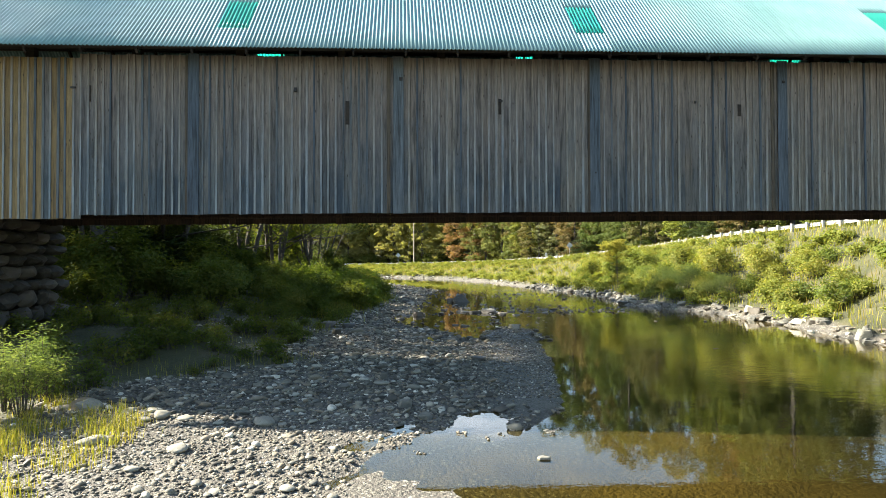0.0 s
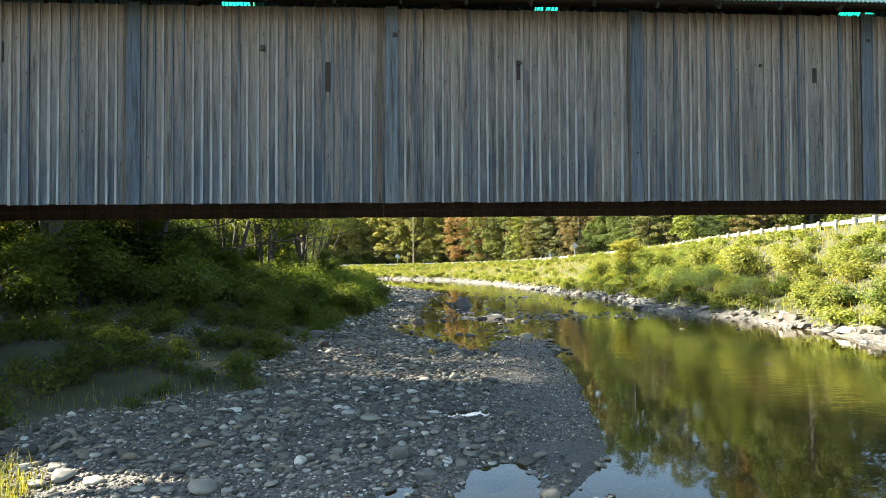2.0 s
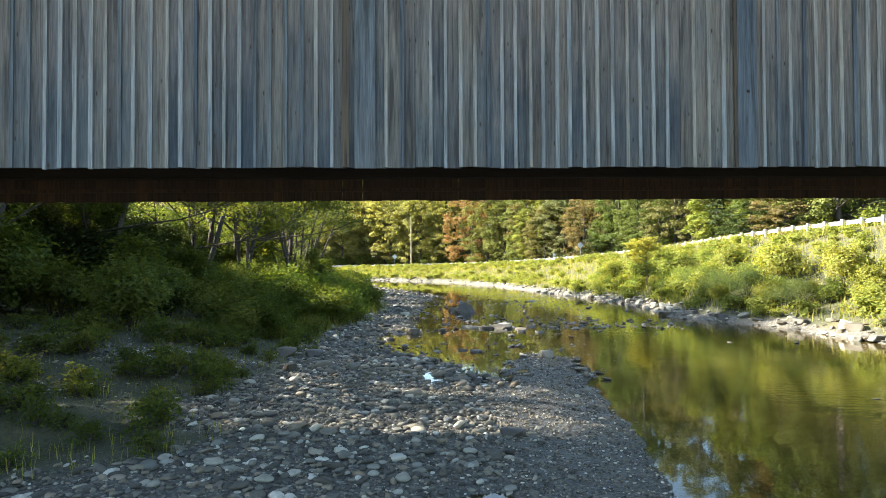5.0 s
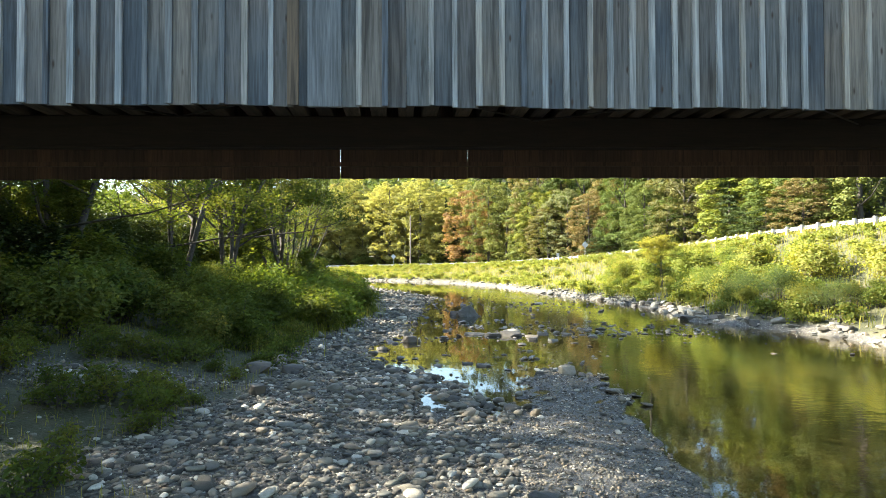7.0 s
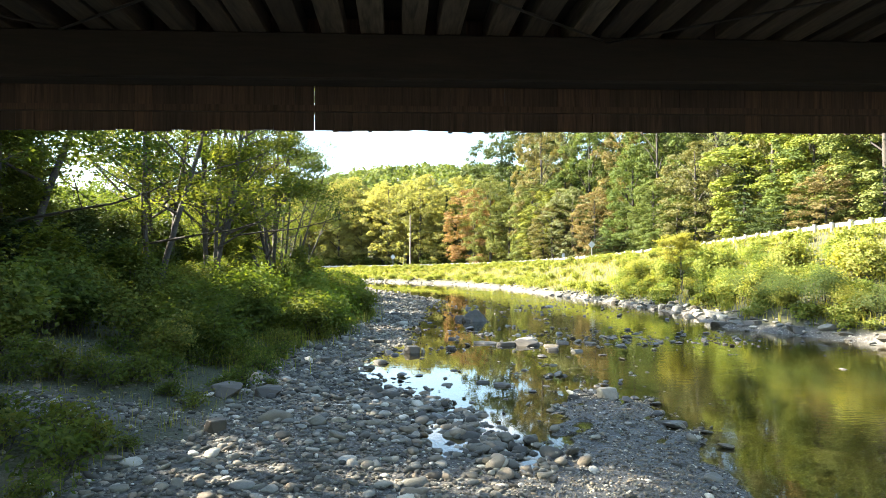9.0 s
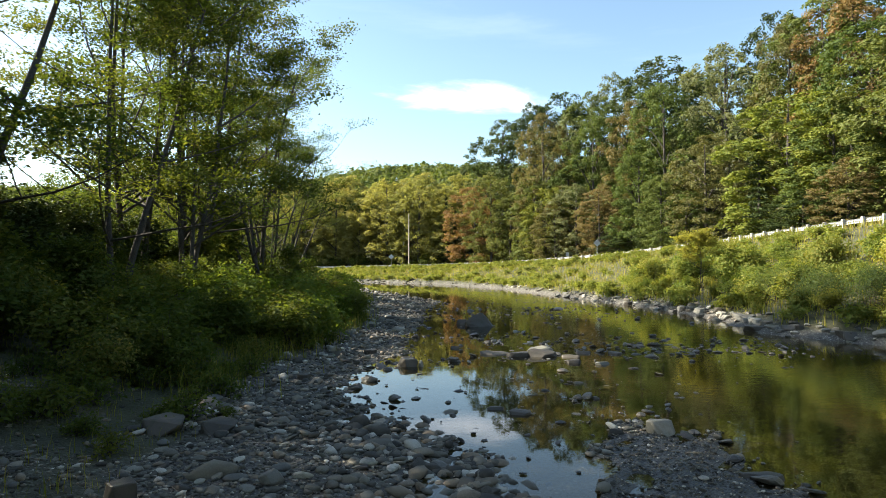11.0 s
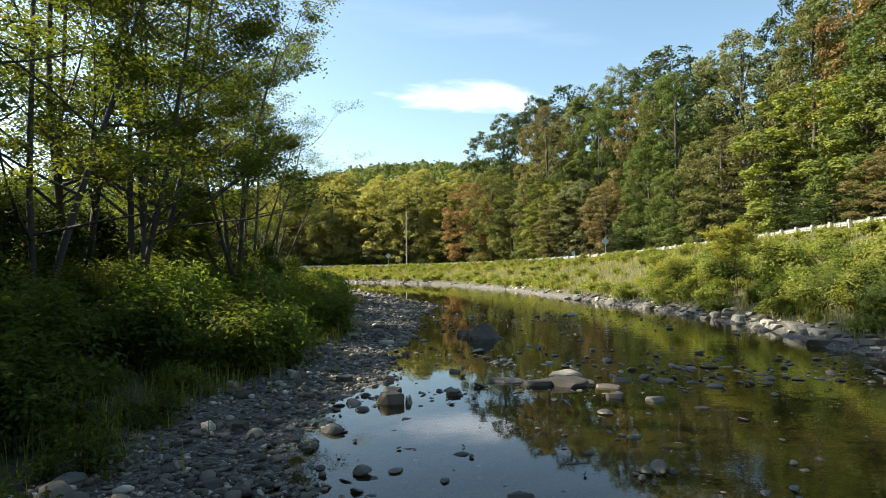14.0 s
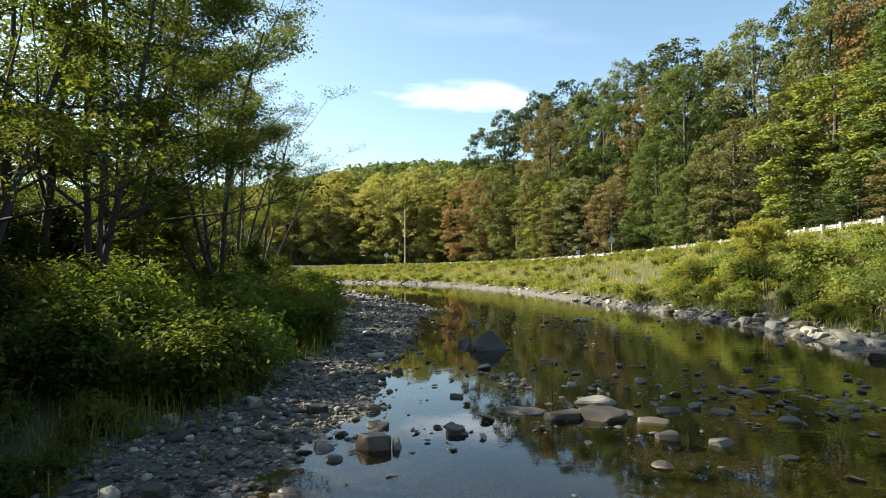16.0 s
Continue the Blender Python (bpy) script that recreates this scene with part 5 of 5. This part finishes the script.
weed = bush("weed", 7, 1.1, 0.55, LEAF_GREEN, 0.09, 420, "low green weeds at the edge of the shaded gravel", 0.5)
low_spots = []
guard = 0
while len(low_spots) < 140 and guard < 3000:
    guard += 1
    x, y = veg.uniform(-12, -3.2), veg.uniform(14.5, 31)
    g_ = lay(np.array([x]), np.array([y]))[1]
    if g_[0] > 0.5:
        low_spots.append((x, y))
guard = 0
while len(low_spots) < 400 and guard < 12000:
    guard += 1
    x, y = veg.uniform(-10, 1), veg.uniform(31, 68)
    xa, ya = np.array([x]), np.array([y])
    if inside(xa, ya, LAND_LEFT)[0] and 2.2 + 3.0 * float(smooth(50, 62, y)) + veg.uniform(0, 0.8) < to_line(xa, ya, SHORE_LEFT)[0][0] < 7.0:
        low_spots.append((x, y))
stand(weed, low_spots, veg, 0.5, 1.3, group="weeds by the bridge")

willow = bush("bush", 12, 1.5, 2.0, LEAF_GREYGREEN, 0.10, 1700, "sunlit willow shrub with narrow pale leaves beside the gravel", 0.3)
stand(willow, [(-7.6, 12.9), (-8.3, 13.5), (-8.1, 12.2), (-8.9, 12.7), (-7.9, 14.2)], veg, 0.85, 1.05, group="willow shrubs by the gravel")

# the grown bank under the road
bank_a = bush("bush", 31, 2.4, 1.7, LEAF_BANK, 0.17, 1300, "sunlit yellow-green shrub on the road bank", 0.6)
bank_b = bush("bush", 32, 2.0, 1.3, LEAF_YELLOW, 0.15, 1300, "bright leafy shrub on the road bank")
bank_c = bush("bush", 33, 3.0, 2.4, LEAF_GREEN, 0.2, 1500, "tall green shrub on the road bank", 0.65)


def thicket(name, plant, places, rnd, lo, hi, label, sink=0.05):
    """Many plants of one kind, far off, in one mesh."""
    src = [c for c in plant.children if c.name.startswith("leaves")][0].data
    co = np.zeros(len(src.vertices) * 3)
    src.vertices.foreach_get("co", co)
    co = co.reshape(-1, 3)
    faces = np.arange(len(co)).reshape(-1, 4)
    vs, fs = [], []
    for i, (x, y) in enumerate(places):
        s, a = rnd.uniform(lo, hi), rnd.uniform(0, 6.283)
        c, k = math.cos(a) * s, math.sin(a) * s
        vs.append(np.stack([co[:, 0] * c - co[:, 1] * k + x, co[:, 0] * k + co[:, 1] * c + y, co[:, 2] * s + height(x, y) - sink], -1))
        fs.append(faces + i * len(co))
    return tagged(link(name, np.concatenate(vs).tolist(), np.concatenate(fs).tolist(), src.materials[0]), label, "undergrowth", kind="stuff")


bank = ([], [], [])
far_bank, low_bank, strip, upper = [], [], [], []
guard = 0
while guard < 5200:
    guard += 1
    x, y = veg.uniform(-30, 33), veg.uniform(22, 158)
    xa, ya = np.array([x]), np.array([y])
    if not inside(xa, ya, LAND_RIGHT)[0]:
        continue
    d_, (dr_, side_, _) = to_line(xa, ya, SHORE_RIGHT)[0][0], to_line(xa, ya, RAIL)
    if side_[0] < 0 and 0.8 < d_ < 2.6 and y < 130:
        strip.append((x, y))
    if side_[0] > 0 or d_ < 2.4 or dr_[0] < 4.2:
        continue
    if dr_[0] < 6.5:
        low_bank.append((x, y))
        continue
    if dr_[0] < 10.5 and y < 70:
        upper.append((x, y))
        continue
    if y > 70:
        far_bank.append((x, y))
    elif sum(map(len, bank)) < 285:
        bank[2 if dr_[0] > 7 and d_ > 3.5 and veg.random() < 0.3 else veg.choice((0, 0, 1))].append((x, y))
for plant, places in zip((bank_a, bank_b, bank_c), bank):
    stand(plant, places, veg, 0.6, 0.98, group="shrubs on the road bank")
crest = bush("bush", 36, 2.2, 1.4, LEAF_BANK, 0.17, 1100, "low sunlit shrub near the top of the road bank", 0.6)
stand(crest, upper[:170], veg, 0.5, 0.85, group="shrubs on the road bank")
small = bush("bush", 35, 2.0, 1.1, LEAF_BANK, 0.22, 420, "bright leafy shrub on the road bank", 0.7)
stand(small, far_bank[:1], veg, 0.8, 1.0, group="shrubs on the road bank")
thicket("bank_thicket", small, far_bank[1:330] + low_bank[:260] + strip, veg, 0.4, 0.8, "low sunlit shrubs along the bank under the road")

pts = beach_points(120000, 41, (-32, 33, 20, 160), lambda x, y, z, g, t, u: inside(x, y, LAND_RIGHT) & (to_line(x, y, RAIL)[1] < 0) & (to_line(x, y, RAIL)[0] > 1.6) & (to_line(x, y, SHORE_RIGHT)[0] > 0.9) & (g > 0.4))
grass("bank_grass", pts, 0.55, 0.02, 42, GRASS, "tall yellow-green grass on the sunlit road bank")
pts = beach_points(90000, 43, (-14, -1.5, 6, 75), lambda x, y, z, g, t, u: inside(x, y, LAND_LEFT) & (g > 0.25 + 0.5 * u) & (u < np.exp(-((to_line(x, y, SHORE_LEFT)[0] - 4.5) / 3.0) ** 2)) & ((y < 14) | (y > 22) | (x > -9)) & ((y < 20) | (u < 0.15)))
grass("beach_grass", pts, 0.28, 0.006, 44, GRASS, "grass and weeds along the edge of the gravel")

pts = beach_points(60000, 48, (-9, 2, 33, 74), lambda x, y, z, g, t, u: inside(x, y, LAND_LEFT) & (u < (0.28 + 0.5 * smooth(44, 49, y)) * np.exp(-((to_line(x, y, SHORE_LEFT)[0] - 3.7 - 3.0 * smooth(50, 62, y) - 0.5 * waves(x, y, 0.8)) / 1.1) ** 2)))
grass("bank_weeds", pts, 0.62, 0.011, 49, GRASS, "tall pale grass and weeds between the gravel and the shrubs")

tuft_spots = np.random.RandomState(46)
cen = np.stack([tuft_spots.uniform(-7.6, -5.0, 60), tuft_spots.uniform(8.3, 14.2, 60)], -1)
xy = (cen[:, None, :] + tuft_spots.normal(0, 0.16, (60, 60, 2))).reshape(-1, 2)
grass("tall_grass", np.stack([xy[:, 0], xy[:, 1], lay(xy[:, 0], xy[:, 1])[0]], -1), 0.27, 0.006, 47, GRASS, "sunlit tufts of tall grass beside the gravel")

sapling = wood_tree("sapling", 61, 4.6, 0.045, LEAF_YELLOW, 0.16, 12, 0.28, stems=2, start=0.35, label="slender young tree with few yellow-green leaves on the bank")
stand(sapling, [(21.3, 58.5)], veg, 0.9, 1.0, group="saplings on the road bank")
vine = bush("bush", 37, 4.2, 2.9, LEAF_BANK, 0.2, 4200, "tall mound of sunlit vines on the road bank", 0.7)
stand(vine, [(23.3, 57), (23.8, 50), (22.6, 63), (23.5, 44), (24.6, 40), (22.2, 53.5), (21.8, 68)], veg, 0.6, 0.85, group="vine mounds on the road bank")
dusk = bush("bush", 38, 3.4, 1.9, LEAF_GREYGREEN, 0.13, 3600, "grey-green willow bush hanging over the rocks of the bank", 0.35)
stand(dusk, [(20.9, 47), (21.4, 44), (21.2, 50.5), (21.8, 40.5)], veg, 0.8, 1.1, group="willow bushes over the water")

# the wooded hill beyond the road: each kind of tree with its places (x, y, height of the top, width)
def hill_trees(tree, places, rnd):
    for i, (x, y, top, wide) in enumerate(places):
        z = height(x, y) - 0.3
        at = Matrix.LocRotScale((x, y, z), Euler((0, 0, rnd.uniform(0, 6.28))), None)
        c = tree if i == 0 else copy_thing(tree, at)
        c.matrix_basis = at
        w = wide / 9.0 * 1.4
        c.scale = (w, w * rnd.uniform(0.9, 1.1), (top - z) / 21.0)
        c["group"] = "trees of the wooded hillside"


hill = random.Random(17)
hill_trees(clump_tree("tree", 200, 22, 9, LEAF_DARK, 0.25, 19000, "tall dark green oak on the wooded hillside"),
           [(25.9, 160.6, 36.0, 12), (31.5, 154, 38, 11), (38.1, 152, 40.2, 12), (49.9, 128.5, 40.4, 15), (55.8, 118, 36.1, 11), (57, 105, 39.5, 8), (47.4, 113.8, 27.6, 8), (35, 111, 7.5, 5.2), (42.1, 77.7, 10.1, 5.6), (66, 96, 40, 11)], hill)
hill_trees(clump_tree("tree", 201, 22, 9, HILL_OLIVE, 0.25, 19000, "tall yellow-green tree on the wooded hillside"),
           [(23.8, 142, 17.4, 7), (41.8, 144.3, 39, 10), (38.3, 103.2, 15.5, 5), (53.4, 90, 36.5, 9.4), (26.8, 133, 19.4, 7), (20.5, 146, 22, 8), (47, 70, 26, 8), (58, 72, 38, 9)], hill)
hill_trees(clump_tree("tree", 202, 22, 9, HILL_BROWN, 0.25, 19000, "tree with leaves turning brown on the wooded hillside"),
           [(29, 135.2, 31.9, 7.6), (41.1, 121.1, 30.8, 7.8), (41.4, 96.4, 19.8, 6.8), (50.9, 92.3, 34.2, 7), (28.8, 125.1, 14, 5.8), (42.8, 72.8, 12.8, 4.4)], hill)
hill_trees(clump_tree("tree", 203, 22, 9, HILL_PALE, 0.24, 17000, "tall grey-green tree on the wooded hillside", ragged=0.5),
           [(32, 122.9, 16.6, 6.7), (47.7, 145.7, 43.3, 7.3), (48.6, 103.3, 34.6, 9), (36, 142, 33, 8)], hill)
hill_trees(clump_tree("tree", 204, 22, 9, HILL_GREEN, 0.25, 19000, "tall green broad-leaved tree on the wooded hillside"),
           [(36.5, 127.1, 29.9, 8.1), (41.3, 108.2, 30.3, 7.6), (44.2, 76.5, 19.8, 6.5), (38, 109.6, 19.8, 6.4), (40, 98.8, 12.7, 6), (45.5, 120, 33, 9), (33, 131, 21, 7), (52, 80, 29, 9)], hill)
hill_trees(clump_tree("tree", 205, 22, 9, HILL_RUST, 0.25, 19000, "tree with orange-brown autumn leaves on the wooded hillside"),
           [(17.8, 152.1, 20.1, 9), (33.7, 116.2, 15.2, 5), (52.7, 84.3, 34.4, 8.1)], hill)
hill_trees(clump_tree("tree", 206, 22, 9, HILL_BRIGHT, 0.27, 19000, "bright yellow-green maple on the wooded hillside"),
           [(44.9, 84.3, 22.2, 10), (28, 129, 17, 6), (47, 77.5, 21, 8)], hill)
valley = clump_tree("tree", 207, 22, 9, VALLEY, 0.3, 16000, "pale olive tree at the end of the valley, its leaf colour paled for haze")
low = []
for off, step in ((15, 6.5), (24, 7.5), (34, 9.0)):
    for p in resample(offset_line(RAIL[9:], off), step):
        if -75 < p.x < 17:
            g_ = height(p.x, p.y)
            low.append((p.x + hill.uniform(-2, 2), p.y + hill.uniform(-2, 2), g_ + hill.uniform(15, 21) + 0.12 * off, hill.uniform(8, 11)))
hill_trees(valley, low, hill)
spruce = conifer("spruce_tree", 300, 18, 7, 3600, "dark green spruce among the broad-leaved trees")
stand(spruce, [(12.5, 163), (15, 167), (41.4, 84.4)], hill, 0.8, 0.95, 0.2, group="spruces of the hillside")
bare = wood_tree("tree", 310, 17, 0.16, LEAF_GREYGREEN, 0.3, 3, 0.5, bark=PALEBARK, stems=1, label="pale half-bare tree with thin leaves")
stand(bare, [(50, 96), (2, 171), (55, 82), (54, 93), (57, 77)], hill, 0.9, 1.3, 0.2, group="half-bare trees of the hillside")
hedge = bush("bush", 34, 4.0, 3.2, LEAF_GREEN, 0.34, 700, "leafy undergrowth at the foot of the wooded hill", 0.7)
feet = [(p.x + hill.uniform(-1, 1), p.y + hill.uniform(-1, 1)) for p in resample(offset_line(RAIL[2:], 11.3), 3.0) if p.x > -60 and p.y > 46]
stand(hedge, feet[:1], hill, 0.8, 1.0, 0.1)
thicket("hillside_undergrowth", hedge, feet[1:], hill, 0.5, 1.2, "leafy undergrowth at the foot of the wooded hill")


def far_woods():
    """The forest on the distant hills: thousands of crowns in one mesh."""
    r = np.random.RandomState(70)
    x, y = r.uniform(-420, 420, 5200), r.uniform(215, 620, 5200)
    ok = np.abs(x) < 60 + 0.6 * y
    x, y = x[ok], y[ok]
    z = lay(x, y)[0]
    n, k = len(x), 26
    d = r.normal(size=(n, k, 3))
    d /= np.linalg.norm(d, axis=2, keepdims=True)
    d[:, :, 2] = np.abs(d[:, :, 2])
    c = np.stack([x, y, z + 5], -1)[:, None, :] + d * np.stack([r.uniform(3, 5, n), r.uniform(3, 5, n), r.uniform(6, 10, n)], -1)[:, None, :]
    v, f = leaf_cards(c.reshape(-1, 3), (d + r.normal(size=d.shape) * 0.3).reshape(-1, 3), r.uniform(1.8, 3.4, n * k), r, 0.8)
    return tagged(link("distant_forest", v.tolist(), f.tolist(), HILL_GREEN), "green forest covering the distant hills", "forest", kind="stuff")


far_woods()


# ---- road furniture ----
def guard_rail():
    rail = tagged(empty("guard_rail"), "galvanised steel guard rail on short posts along the road", "guard rail")
    line = resample(RAIL, 1.9)
    line = [p for p in line if p.y > 15 and p.x > -95]
    bm = bmesh.new()
    box(bm, (-0.09, -0.10, -1.1), (0.09, 0.10, 0.09), 0.01)
    post_me = bpy.data.meshes.new("post")
    bm.to_mesh(post_me)
    bm.free()
    post_me.materials.append(POSTWOOD)
    prof = [(0.0, 0.0), (-0.02, -0.02), (-0.075, -0.06), (-0.075, -0.11), (-0.01, -0.15), (-0.01, -0.17), (-0.075, -0.21), (-0.075, -0.26), (-0.02, -0.30), (0.0, -0.32)]
    for i, p in enumerate(line[:-1]):
        q = line[i + 1]
        d = (q - p).normalized()
        s = Vector((d.y, -d.x, 0))
        share("post", post_me, Matrix.Translation(p) @ d.to_track_quat("Y", "Z").to_matrix().to_4x4(), rail)
        verts = []
        for end in (p - d * 0.08, q):
            for a, b in prof:
                verts.append(tuple(end + s * (0.10 - a) + Vector((0, 0, b))))
        m = len(prof)
        link("rail_panel", verts, [(j, j + 1, m + j + 1, m + j) for j in range(m - 1)], GALV, rail)
    return rail


guard_rail()


def road_sign(x, y, top, size, label):
    s = tagged(empty("road_sign", (x, y, 0)), label, "road sign")
    z0 = height(x, y)
    bm = bmesh.new()
    box(bm, (-0.03, -0.03, z0 - 0.4), (0.03, 0.03, top))
    part("post", bm, GALV, s)
    bm = bmesh.new()
    box(bm, (-size / 2, -0.012, -size / 2), (size / 2, 0.012, size / 2))
    pl = part("plate", bm, SIGNBACK, s)
    pl.matrix_basis = Matrix.Translation((0, -0.05, top)) @ Matrix.Rotation(radians(45), 4, "Y")
    return s


road_sign(29.6, 105, 5.9, 0.76, "diamond-shaped road sign on a steel post")
road_sign(-0.6, 163.5, 4.6, 0.9, "diamond-shaped road sign on a steel post")


def small_sign(x, y, top):
    s = tagged(empty("road_sign", (x, y, 0)), "small rectangular road sign on a steel post", "road sign")
    bm = bmesh.new()
    box(bm, (-0.03, -0.03, height(x, y) - 0.4), (0.03, 0.03, top))
    part("post", bm, GALV, s)
    bm = bmesh.new()
    box(bm, (-0.22, -0.07, top - 0.5), (0.22, -0.045, top + 0.05))
    part("plate", bm, SIGNBACK, s)
    return s


small_sign(26.6, 110, 4.6)


def utility_pole(x, y, top):
    s = tagged(empty("utility_pole", (x, y, 0)), "tall thin wooden utility pole beside the road", "utility pole")
    v, f = [], []
    tube([(0, 0, height(x, y) - 0.5), (0, 0, top)], [0.16, 0.11], 10, v, f)
    link("pole", v, f, POLE, s, smooth=True)
    return s


utility_pole(3.5, 159.5, 14.5)
